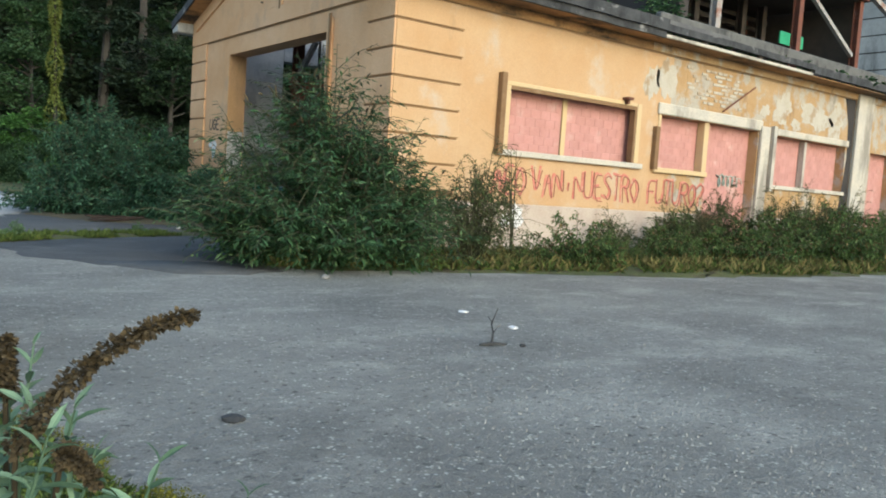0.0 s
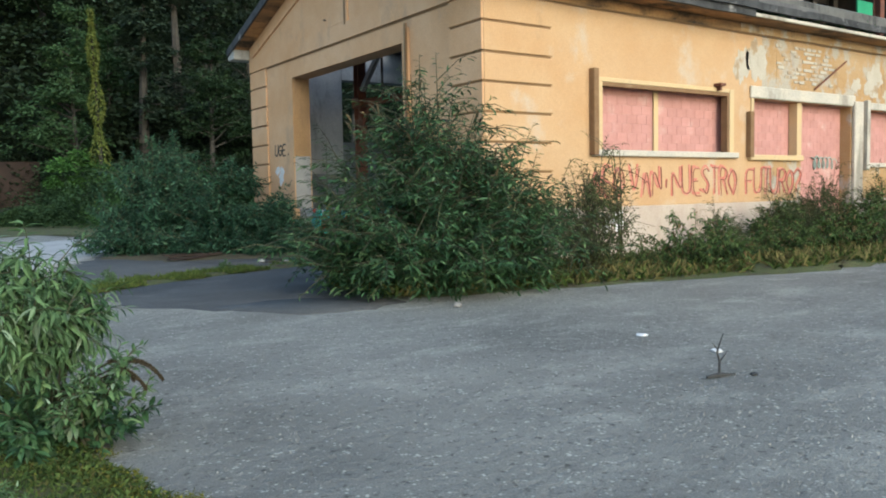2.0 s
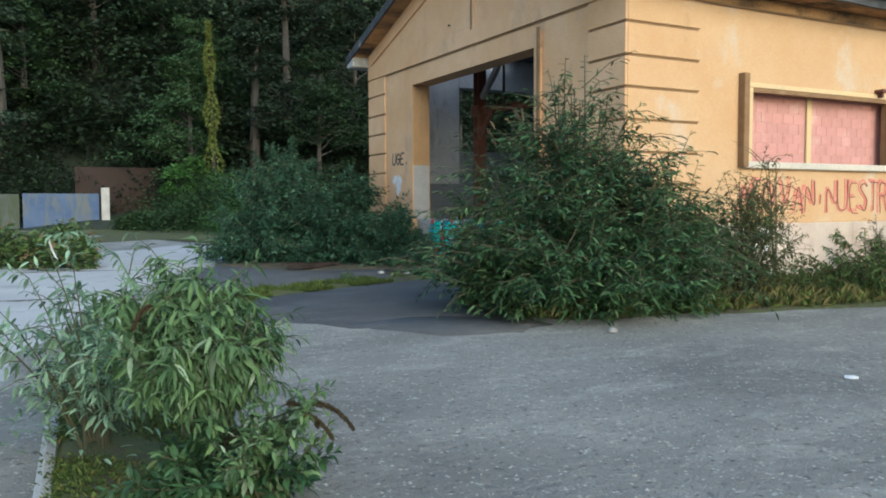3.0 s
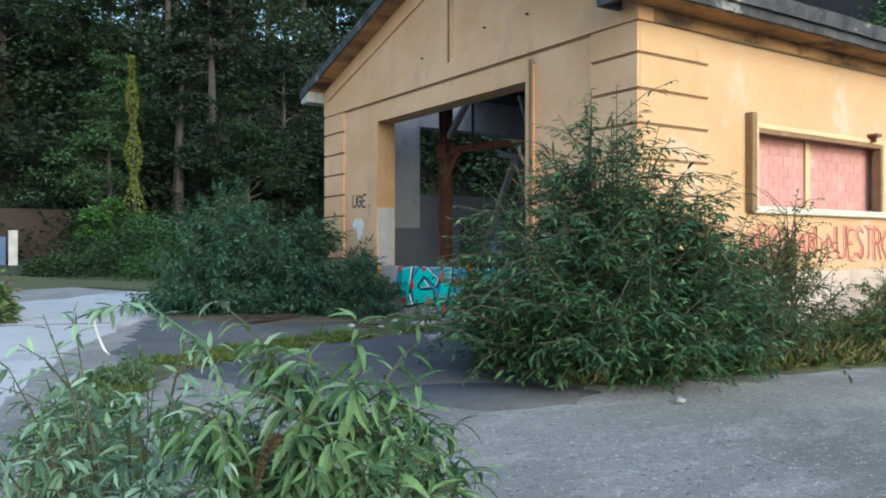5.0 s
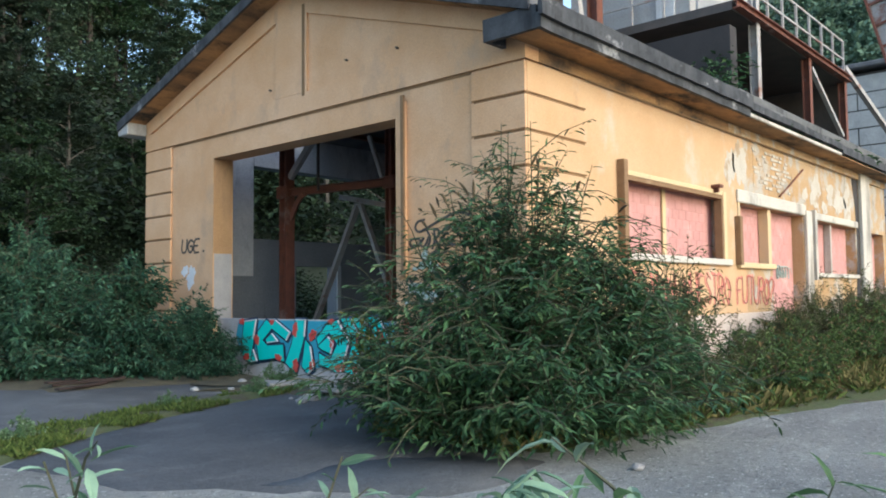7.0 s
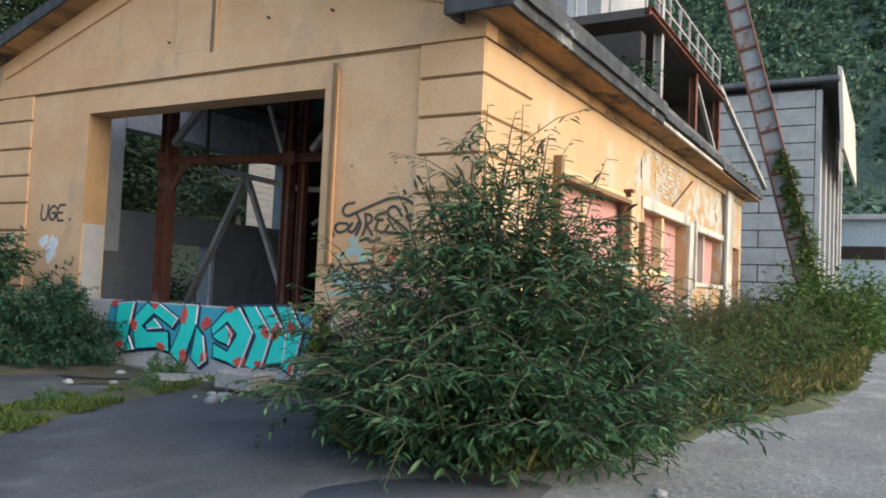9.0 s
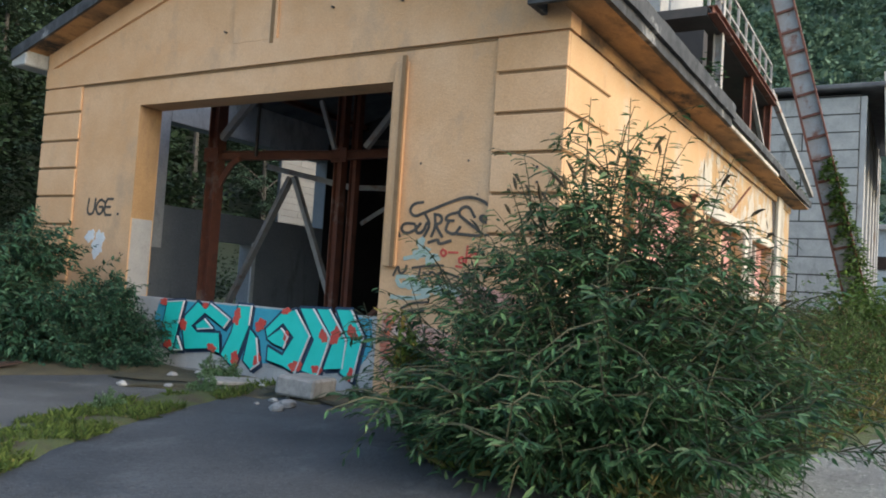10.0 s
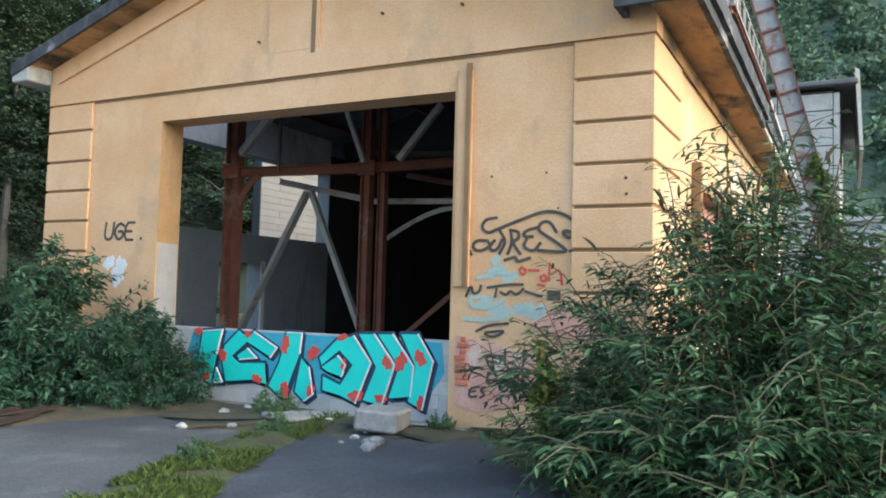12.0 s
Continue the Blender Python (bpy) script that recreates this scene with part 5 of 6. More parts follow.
def terrain(name, label, xs, ys, height, material):
    bm = bmesh.new()
    g = [[bm.verts.new((x, y, height(x, y))) for y in ys] for x in xs]
    for i in range(len(xs) - 1):
        for j in range(len(ys) - 1):
            bm.faces.new((g[i][j], g[i + 1][j], g[i + 1][j + 1], g[i][j + 1])).smooth = True
    return tagged(part(name, bm, material), label, "hillside", kind="structure")


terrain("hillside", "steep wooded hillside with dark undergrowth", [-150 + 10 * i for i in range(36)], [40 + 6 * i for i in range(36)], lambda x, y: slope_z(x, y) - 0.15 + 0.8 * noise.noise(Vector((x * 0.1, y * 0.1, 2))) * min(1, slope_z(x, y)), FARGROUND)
rt = random.Random(9)
first = True
for k in range(92):
    u = k / 92
    x = rt.uniform(-45, 75)
    y = 62 + 72 * u ** 1.3 - 0.22 * (x - 5) + rt.uniform(-2, 3)
    if -14 < x < 8.5 and y < 70:
        y += 8
    kind = kinds[3 if u > 0.5 and rt.random() < 0.75 else rt.randrange(3)]
    m = pose(x, y, slope_z(x, y) - 0.3, 0, 0, rt.uniform(0, 360))
    s = rt.uniform(0.75, 1.25)
    if k < 4:
        c = kinds[k]
        c.matrix_basis = m
    else:
        c = copy_thing(kind, m)
        c.scale = (s * rt.uniform(0.9, 1.2), s * rt.uniform(0.9, 1.2), s)


def thicket(name, label, spots, leaf, material, per=420, seed=1, category="thicket"):
    rng = np.random.default_rng(seed)
    P, A, L = [], [], []
    for x, y, z, r, h in spots:
        d = rng.normal(size=(per, 3))
        d /= np.linalg.norm(d, axis=1, keepdims=True)
        d[:, 2] = abs(d[:, 2])
        q = d * (rng.uniform(0.5, 1.05, per) ** 0.5)[:, None] * (r, r, h) * (1 + 0.25 * np.sin(5 * d[:, :1] + 3 * d[:, 1:2] * 2))
        P.append(q + (x, y, z))
        A.append((d + rng.normal(size=(per, 3)) * 0.6) * (1, 1, 0.4))
        L.append(leaf * rng.uniform(0.6, 1.4, per))
    m = leaf_mesh(np.concatenate(P), np.concatenate(A), np.concatenate(L), 0.32, 0.25, rng, simple=True)
    return tagged(part(name, m, material), label, category, kind="stuff")


rt = random.Random(17)
spots = []
for k in range(130):
    x = rt.uniform(-40, 40)
    if -12 < x < 8:
        x += 24
    y = 58 - 0.22 * (x - 5) + rt.uniform(0, 14)
    spots.append((x, y, slope_z(x, y) - 0.2, rt.uniform(1.5, 3.2), rt.uniform(1.5, 4.0)))
spots += [(rt.uniform(-14, 9), rt.uniform(63.5, 74), 0, rt.uniform(1.4, 2.8), rt.uniform(2.5, 5)) for k in range(40)]
spots[-40:] = [(x, y, slope_z(x, y) - 0.2, r, h) for x, y, z, r, h in spots[-40:]]
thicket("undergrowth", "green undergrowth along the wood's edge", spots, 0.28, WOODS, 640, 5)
spots = [(rt.uniform(9, 26), rt.uniform(42, 56), 0, rt.uniform(1.0, 2.2), rt.uniform(1.0, 2.4)) for k in range(26)]
thicket("bright_scrub", "brighter green scrub beyond the road", spots, 0.17, SCRUB, 900, 6)
# creeper draped over a stump at the wood's edge, and fresh shrubs beside it
spots = [(8.2 + 0.55 * k + rt.uniform(-0.4, 0.4), 57.2 + rt.uniform(-0.6, 0.6), 2.6 + 1.3 * math.sin(0.5 * k) + rt.uniform(-0.4, 0.4), rt.uniform(0.5, 0.9), rt.uniform(0.5, 0.9)) for k in range(9)]
spots += [(9.6 + rt.uniform(-0.5, 0.5), 57.4, 0.5 + 0.5 * k, 0.5, 0.6) for k in range(5)]
thicket("creeper_arch", "fresh green creeper drooping over a stump", spots, 0.2, FRESH, 330, 61, "creeper")
spots = [(rt.uniform(12.5, 17.5), rt.uniform(54, 58), rt.uniform(0, 1.6), rt.uniform(0.7, 1.3), rt.uniform(1.0, 2.4)) for k in range(14)]
thicket("fresh_scrub", "fresh green shrubs under the dark trees", spots, 0.2, FRESH, 420, 62)
for upper in (0, 1):
    rng = np.random.default_rng(15 + upper)
    P, A, L = [], [], []
    for k in range(700):
        x = rng.uniform(-60, 110)
        y = (86 + 60 * rng.uniform() if upper else 66 + 26 * rng.uniform()) - 0.22 * (x - 5)
        z, r, m = slope_z(x, y), rng.uniform(1.8, 3.6), 150
        d = rng.normal(size=(m, 3))
        d /= np.linalg.norm(d, axis=1, keepdims=True)
        d[:, 2] = abs(d[:, 2]) * 1.5
        P.append(d * r * rng.uniform(0.6, 1.05, (m, 1)) + (x, y, z + rng.uniform(0, 4)))
        A.append((d * 0.4 + rng.normal(size=(m, 3))) * (1, 1, 0.35))
        L.append(0.56 * rng.uniform(0.6, 1.4, m))
    woods = leaf_mesh(np.concatenate(P), np.concatenate(A), np.concatenate(L), 0.36, 0.2, rng, True)
    tagged(part("slope_woods", woods, WOODS_UPPER if upper else WOODS), "woods high on the slope, greyed for haze" if upper else "dark tangled woods covering the lower slope", "woods", kind="stuff")
# more trees along the crest
for k in range(18):
    x, y = 26 + 2.4 * k + rt.uniform(-1, 1), 104 - 0.9 * k + rt.uniform(-6, 6)
    c = copy_thing(kinds[rt.choice((0, 3, 3))], pose(x, y, slope_z(x, y) - 0.3, 0, 0, rt.uniform(0, 360)))
    c.scale = (1.3, 1.3, rt.uniform(1.0, 1.35))
spots = [(rt.uniform(8.5, 16), rt.uniform(50, 60), 0, rt.uniform(1.2, 2.4), rt.uniform(1.4, 3.6)) for k in range(30)] + [(rt.uniform(5.5, 9), rt.uniform(54, 59), 0, rt.uniform(0.6, 1.2), rt.uniform(0.6, 1.3)) for k in range(10)]
thicket("edge_scrub", "mid-green shrubs crowding the foot of the wood", spots, 0.18, WOODS_MID, 1000, 16)
spots = [(rt.uniform(-1.2, 1.3), rt.uniform(23.5, 28.5), 0, rt.uniform(0.4, 0.8), rt.uniform(0.4, 1.0)) for k in range(16)]
thicket("roadside_weeds", "tall dull green weeds at the roadside", spots, 0.16, WEED, 420, 18, "weeds")
# vine-clad pole tree
v, f = [], []
tube(v, f, [(11.5, 57.5, 0), (11.4, 57.5, 6), (11.2, 57.6, 13.8)], [0.16, 0.12, 0.04], 6)
vine = thing("vine_clad_trunk", "slim dead trunk wrapped in yellow-green climber", "tree", 0, 0, 0)
part("trunk", (v, [], f), BARK, vine)
rng = np.random.default_rng(8)
n = 2600
t = rng.uniform(0, 1, n) ** 0.8
rad = (0.75 - 0.6 * t) * (0.6 + 0.4 * np.sin(t * 25))
az = rng.uniform(0, 6.28, n)
P = np.stack([11.5 - 0.3 * t + np.cos(az) * rad, 57.5 + np.sin(az) * rad, 13.8 * t], 1)
part("climber", leaf_mesh(P, np.stack([np.cos(az), np.sin(az), -0.5 + 0 * az], 1) + rng.normal(size=(n, 3)) * 0.4, 0.22 * rng.uniform(0.6, 1.3, n), 0.3, 0.2, rng, True), LEAF_YELLOW, vine)["kind"] = "stuff"
# ivy mound and hedge towards the far yard
spots = [(33 + rt.uniform(-2, 3), 10.5 + rt.uniform(-1.5, 2.5), 0, rt.uniform(0.9, 1.5), rt.uniform(1.6, 3.2)) for k in range(16)] + [(36 + i * 1.5, 10 - 0.4 * i, 0, 1.4, rt.uniform(1.8, 2.8)) for i in range(6)]
thicket("ivy_hedge", "bright ivy hedge at the end of the yard", spots, 0.2, IVY, 520, 7, "hedge")
spots = []
for k in range(26):
    p = FOOT.lerp(HEAD, 0.02 + 0.018 * k)
    spots.append((p.x - 0.2, p.y - 0.3 + rt.uniform(-0.2, 0.3), p.z - 0.3, 0.5 * (1 - k / 34), 0.55))
thicket("leg_ivy", "ivy climbing the leaning steel leg", spots, 0.16, IVY, 110, 8, "ivy")
spots = [(17.8 + rt.uniform(-0.6, 0.6), 13.9 + rt.uniform(-0.3, 0.5), 5.8 + rt.uniform(0, 1.2), 0.5, 0.7) for k in range(7)] + [(28 + rt.uniform(0, 2), 13.2, 5.5, 0.35, 0.35) for k in range(4)] + [(rt.uniform(14, 30), 12.85 + rt.uniform(0, 0.3), 5.5, rt.uniform(0.1, 0.25), rt.uniform(0.1, 0.3)) for k in range(26)]
thicket("roof_weeds", "saplings and weeds rooted on the eaves", spots, 0.13, LEAF, 130, 9, "weeds")


# far wooded mountain
def mount_z(x, y):
    d = max(0.0, (x - 85) * 0.9 + (y - 20) * 0.12)
    e = max(0.0, 130 - y * 0.0)
    return min(120, 0.62 * d) + 5 * noise.noise(Vector((x * 0.02, y * 0.02, 5))) * min(1, d / 20)


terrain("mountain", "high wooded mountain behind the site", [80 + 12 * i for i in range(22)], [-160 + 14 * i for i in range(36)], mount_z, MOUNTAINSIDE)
rng = np.random.default_rng(12)
P, A, L = [], [], []
for k in range(1500):
    x, y = 86 + 190 * rng.uniform() ** 1.3, rng.uniform(-70, 170)
    z = mount_z(x, y)
    r = rng.uniform(2.2, 4.5)
    m = 100
    d = rng.normal(size=(m, 3))
    d /= np.linalg.norm(d, axis=1, keepdims=True)
    d[:, 2] = abs(d[:, 2]) * 1.3
    P.append(d * r * rng.uniform(0.75, 1.05, (m, 1)) + (x, y, z + 1.0))
    A.append(d * 0.5 + rng.normal(size=(m, 3)))
    L.append(1.2 * rng.uniform(0.6, 1.4, m))
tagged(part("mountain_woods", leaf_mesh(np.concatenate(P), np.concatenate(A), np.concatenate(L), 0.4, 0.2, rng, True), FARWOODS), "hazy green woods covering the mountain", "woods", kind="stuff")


# grass
def tufts(name, label, inside, count, length, material, seed):
    rng = np.random.default_rng(seed)
    P = []
    while len(P) < count:
        p = inside(rng)
        if p is not None:
            P.append(p)
    P = np.array(P)
    A = rng.normal(size=P.shape) * 0.5 + (0, 0, 1)
    return tagged(part(name, leaf_mesh(P, A, length * rng.uniform(0.4, 1.3, len(P)), 0.06, 0.25, rng, True), material), label, "grass", kind="stuff")


def on_verge(rng):
    n = len(VERGE) // 2
    right, left = VERGE[:n], VERGE[:n - 1:-1]
    i = rng.integers(0, n - 1)
    t, f = rng.uniform(), rng.uniform(0.02, 0.98)
    a = np.array(right[i]) * (1 - t) + np.array(right[i + 1]) * t
    b = np.array(left[i]) * (1 - t) + np.array(left[i + 1]) * t
    p = a * (1 - f) + b * f
    if noise.noise(Vector((p[0] * 1.2, p[1] * 1.2, 3))) < (-0.45 if p[1] < 6.5 else -0.3 if p[1] < 12 else -0.05):
        return None
    return (p[0], p[1], 0.01)


def tufts_flat(name, label, inside, count, length, material, seed):
    rng = np.random.default_rng(seed)
    P = [p for p in (inside(rng) for _ in range(count)) if p is not None]
    P = np.array(P) + (0, 0, 0.02) + rng.uniform(0, 0.03, (len(P), 1)) * (0, 0, 1)
    A = rng.normal(size=P.shape) * (1, 1, 0.35) + (0, 0, 0.35)
    return tagged(part(name, leaf_mesh(P, A, length * rng.uniform(0.4, 1.3, len(P)), 0.34, 0.1, rng, True), material), label, "weeds", kind="stuff")


tufts_flat("verge_weeds", "small-leaved weeds matting the verge", on_verge, 70000, 0.03, CLOVER, 44)
tufts("verge_grass", "short green grass and moss on the verge", on_verge, 26000, 0.07, GRASS, 41)
tufts("verge_dry_grass", "dry yellowish blades on the verge", on_verge, 12000, 0.06, DRYGRASS, 42)


def on_verge_edge(rng):
    n = len(VERGE) // 2
    i, t = rng.integers(1, 8), rng.uniform()
    p = np.array(VERGE[i]) * (1 - t) + np.array(VERGE[i + 1]) * t
    p = p - (abs(rng.normal()) * 0.14 - 0.06, 0) + rng.normal(size=2) * 0.03
    return (p[0], p[1], 0.005) if noise.noise(Vector((p[0] * 2.5, p[1] * 2.5, 9))) > -0.1 else None


tufts_flat("edge_moss", "yellow-green moss along the verge's ragged edge", on_verge_edge, 26000, 0.016, MOSS_YELLOW, 47)


def on_far_strip(rng):
    while True:
        p = on_verge(rng)
        if p is not None and p[1] > 14:
            return p


tufts("strip_grass", "longer loose grass on the curving strip", on_far_strip, 3200, 0.12, GRASS, 45)


def on_strip(rng):
    x = rng.uniform(5.6, 31)
    y = rng.uniform(max(9.0, 10.9 - (x - 7) * 0.2), 13.3)
    return (x, y, 0.02) if noise.noise(Vector((x, y, 7))) > -0.2 else None


tufts("strip_weeds", "low weeds on the soil strip", on_strip, 12000, 0.2, GRASS, 43)


tufts("strip_dry_grass", "dry straw-coloured grass among the weeds", on_strip, 9000, 0.26, DRYGRASS, 48)


# ---- paint on the walls ----
def paint(name, parent, lines, width, put, d, material, label=""):
    bm = bmesh.new()
    for i, line in enumerate(lines):
        ribbon(bm, line, width, put, d, d + 0.003 + 0.0015 * i / len(lines))
    bmesh.ops.recalc_face_normals(bm, faces=bm.faces[:])
    ob = hall_part(name, bm, material, label)
    ob["kind"] = "stuff"
    return ob


def on_infill(u, v, d):
    return (GX + 0.12 - d, u, v)


def flip(lines, u):
    """Lettering on the gable runs towards smaller y."""
    return [[(u - a, b) for a, b in line] for line in lines]


rp = random.Random(6)
# mural on the low block wall
bm = bmesh.new()
prism(bm, [(20.75, 0.42), (20.95, 0.8), (20.85, 1.1), (20.4, 1.13), (17.0, 1.13), (16.25, 1.12), (16.2, 0.7), (16.4, 0.4), (18.5, 0.24)], on_infill, 0.012, 0.016)
hall_part("mural_ground", bm, SKYBLUE, "blue sprayed ground of the mural")
# letter slabs, in centimetres from the mural's left end and the ground
MURAL = [
    "34,110 75,114 65,75 53,26 33,34 25,59",
    "81,88 109,113 129,102 140,113 186,90 174,75 127,97 96,72 112,62 163,65 167,33 139,38 86,32 78,62",
    "108,74 128,86 147,72 113,68",
    "65,52 78,30 59,28",
    "205,115 233,115 230,84 201,13 173,31 193,69",
    "234,76 248,64 257,24 241,13 224,26",
    "268,80 297,107 327,115 358,77 333,17 308,26 275,32 275,52 306,41 327,72 303,93 272,69",
    "272,66 300,84 314,72 307,54 283,60",
    "337,118 362,119 398,77 378,17 347,23 368,72",
    "370,119 394,120 429,76 425,34 390,29 406,74",
    "408,121 435,122 460,85 444,17 422,27 433,76",
]


def drawn(rows, u):
    """Outlines or strokes written as centimetre pairs, run along the gable from u."""
    return [[(u - float(a) / 100, float(b) / 100) for a, b in (p.split(",") for p in row.split())] for row in rows]


slabs = drawn(MURAL, 20.97)
bm = bmesh.new()
for i, ring in enumerate(slabs):
    ribbon(bm, ring + ring[:1], 0.085, on_infill, 0.016, 0.019 + 0.0003 * i)
    ribbon(bm, [(a - 0.05, b - 0.035) for a, b in ring + ring[:1]], 0.05, on_infill, 0.016, 0.019 + 0.0003 * i)
hall_part("mural_outline", bm, NAVY, "dark blue outlines of the mural")["kind"] = "stuff"
bm = bmesh.new()
for i, ring in enumerate(slabs):
    prism(bm, ring, on_infill, 0.02, 0.034 + 0.0003 * i)
hall_part("mural_lettering", bm, TEAL, "bold teal angular mural letters")["kind"] = "stuff"
bm = bmesh.new()
for k, (u, v, r, q) in enumerate(((25, 109, 14, 0.45), (43, 37, 11, 1), (78, 73, 9, 1.6), (128, 109, 10, 0.55), (150, 40, 12, 0.75), (203, 96, 11, 1.4), (204, 27, 12, 1.1), (253, 30, 8, 1.6), (255, 86, 12, 1.1), (308, 112, 11, 0.6),
                                  (334, 28, 14, 0.85), (311, 72, 7, 1.3), (377, 27, 11, 0.85), (386, 79, 9, 1.5), (409, 82, 12, 1.4), (440, 89, 11, 1.3), (442, 27, 8, 1.4))):
    blob(bm, 20.97 - u / 100, v / 100, r / 130, on_infill, 0.02, 0.04 + 0.0003 * k, rp, q)
hall_part("mural_red", bm, PAINT_RED, "red patches in the mural")["kind"] = "stuff"
bm = bmesh.new()
for i, ring in enumerate(slabs):
    low = min(range(len(ring)), key=lambda j: ring[j][0])
    edge = [ring[low - 1], ring[low], ring[(low + 1) % len(ring)]]
    ribbon(bm, [(a - 0.008, b) for a, b in edge], 0.018, on_infill, 0.02, 0.047 + 0.0003 * i)
hall_part("mural_highlight", bm, PAINT_WHITE, "thin white highlights in the mural")["kind"] = "stuff"
# tags on the gable
def rounded(line, times=2):
    """Round the corners of a sprayed stroke."""
    for _ in range(times):
        out = [line[0]]
        for (a, b), (c, d) in zip(line, line[1:]):
            out += [(0.75 * a + 0.25 * c, 0.75 * b + 0.25 * d), (0.25 * a + 0.75 * c, 0.25 * b + 0.75 * d)]
        line = out + [line[-1]]
    return line


TAG = [
    "36,253 19,254 13,245 23,238 38,244 46,253",
    "38,250 41,239 51,241 57,254",
    "48,284 32,282 26,271 36,263 49,268 90,283 118,292 142,288 160,275 159,263 151,255 142,261 145,266 156,262",
    "54,266 63,252 54,236",
    "69,267 72,251 66,236",
    "69,267 81,265 81,255 71,252 83,236",
    "107,270 90,266 87,258 100,258",
    "92,255 87,244 103,238 111,249",
    "133,264 124,278 112,277 107,267 121,258 140,246 150,237 109,240",
    "173,264 169,253",
    "181,254 177,247",
    "152,239 184,240 201,235",
    "8,242 12,235",
    "62,227 78,232 78,224 97,230",
]
CYAN_MARKS = [
    "51,232 43,226 51,220 53,230",
    "51,221 47,208 24,203",
    "50,211 76,208",
    "72,208 74,201 62,198",
    "13,176 31,178 35,166 19,162 13,171",
    "35,163 54,169 61,175",
    "83,161 95,170 99,156 120,171 117,151",
    "5,147 39,146 67,152",
]
BLACK_MARKS = [
    "6,178 14,194 16,180 26,184 28,192",
    "38,190 70,195 88,195",
    "51,188 49,178",
    "57,184 65,180 71,187 79,180 89,189",
    "92,186 114,180",
    "23,131 39,140 68,143",
    "36,130 68,134 46,123 36,128",
]
RED_MARKS = [
    "86,218 82,213 88,207 93,214 86,218",
    "96,214 110,214",
    "113,206 113,200 121,200 119,209 113,206",
    "125,223 124,201",
    "128,209 139,217 142,196",
    "109,195 118,194",
]
LOW_MARKS = [
    "58,100 40,98 38,92 53,91",
    "40,90 48,78 47,85",
    "65,108 66,82 91,86 100,84",
    "42,77 39,61 54,66 55,75 42,76",
    "61,70 57,57 67,52 73,64 61,70",
    "76,53 72,73 93,60 79,55",
    "28,57 15,54 14,42 25,44",
    "15,49 23,51",
    "38,57 30,53 38,47 31,43",
    "14,83 34,81",
]
paint("wall_tag", hall, [rounded(line) for line in drawn(TAG, 15.9)], 0.042, on_gable, 0.003, PAINT_BLACK, "black sprayed lettering")
paint("side_tag", hall, [rounded(line, 1) for line in flip(strokes("UGE", 0, 2.6, 0.2, 0.3, 0.25, 0.12), 22.95)], 0.046, on_gable, 0.003, PAINT_BLACK, "black sprayed lettering")
paint("low_tag", hall, [rounded(line, 1) for line in drawn(LOW_MARKS, 15.9)], 0.03, on_gable, 0.012, PAINT_BLACK, "black sprayed lettering on bare brick")


def scrawl(u, v, w, h, turns, rng):
    """Illegible looping scrawl."""
    pts = []
    for k in range(turns * 6):
        g = k * 1.15 + rng.uniform(-0.3, 0.3)
        pts.append((u - w * k / (turns * 6) + 0.25 * h * math.cos(g), v + h * (0.5 + rng.uniform(0.3, 0.55) * math.sin(g))))
    return rounded(pts)


paint("cyan_scrawl", hall, [rounded(line) for line in drawn(CYAN_MARKS, 15.9)], 0.06, on_gable, 0.003, PAINT_CYAN, "faded cyan sprayed scrawl")
paint("black_scrawl", hall, [rounded(line) for line in drawn(BLACK_MARKS, 15.9)], 0.034, on_gable, 0.009, PAINT_BLACK)
paint("red_scrawl", hall, [rounded(line) for line in drawn(RED_MARKS, 15.9)], 0.03, on_gable, 0.003, PAINT_RED, "small red scrawl")
bm = bmesh.new()
for u, v, r in ((15.4, 2.12, 0.13), (15.2, 2.05, 0.1), (15.55, 1.7, 0.13), (15.35, 1.6, 0.14), (15.0, 1.62, 0.15), (14.8, 1.55, 0.13)):
    blob(bm, u, v, r, on_gable, 0.0, 0.0025 + 0.0001 * v, rp, 0.7)
hall_part("cyan_smear", bm, PAINT_CYAN, "washed-out cyan spray")["kind"] = "stuff"
bm = bmesh.new()
blob(bm, 22.55, 2.05, 0.17, on_gable, 0.0, 0.004, rp, 1.3)
blob(bm, 22.8, 2.2, 0.12, on_gable, 0.0, 0.006, rp)
hall_part("white_smear", bm, PAINT_WHITE, "white paint smear")
bm = bmesh.new()
blob(bm, 12.35, 0.86, 0.2, on_long, 0.05, 0.053, rp, 1.1)
blob(bm, 12.0, 0.75, 0.14, on_long, 0.05, 0.055, rp, 1.2)
hall_part("white_smear", bm, PAINT_WHITE, "white paint smear")
bm = bmesh.new()
prism(bm, [(15.98, 0.3), (15.98, 1.25), (15.7, 1.2), (15.2, 1.1), (14.75, 1.0), (14.7, 0.6), (14.95, 0.42), (15.3, 0.3), (15.6, 0.22)], on_gable, 0.0, 0.008)
hall_part("bare_brick_patch", bm, BAREBRICK, "bare pinkish brick where the render fell off")
patch = bpy.data.objects["bare_brick_patch"]
red_me = None
for r in range(8):
    bm = boxes((-0.03, 0.0, -0.11, 0.11, -0.032, 0.032), bevel=0.006)
    if red_me is None:
        ob = sub("brick", bm, REDBRICK, patch)
        red_me = ob.data
    else:
        ob = new("brick", red_me)
        ob.parent = patch
    ob.location = (GX - 0.008, 15.88 + rp.uniform(-0.03, 0.04), 0.6 + r * 0.085)
    ob.scale = (1, rp.uniform(0.35, 0.9), 1)
bm = bmesh.new()
prism(bm, [(14.9, 1.45), (14.4, 1.7), (13.9, 1.6), (13.6, 1.3), (14.3, 1.25)], on_gable, 0.0, 0.048)
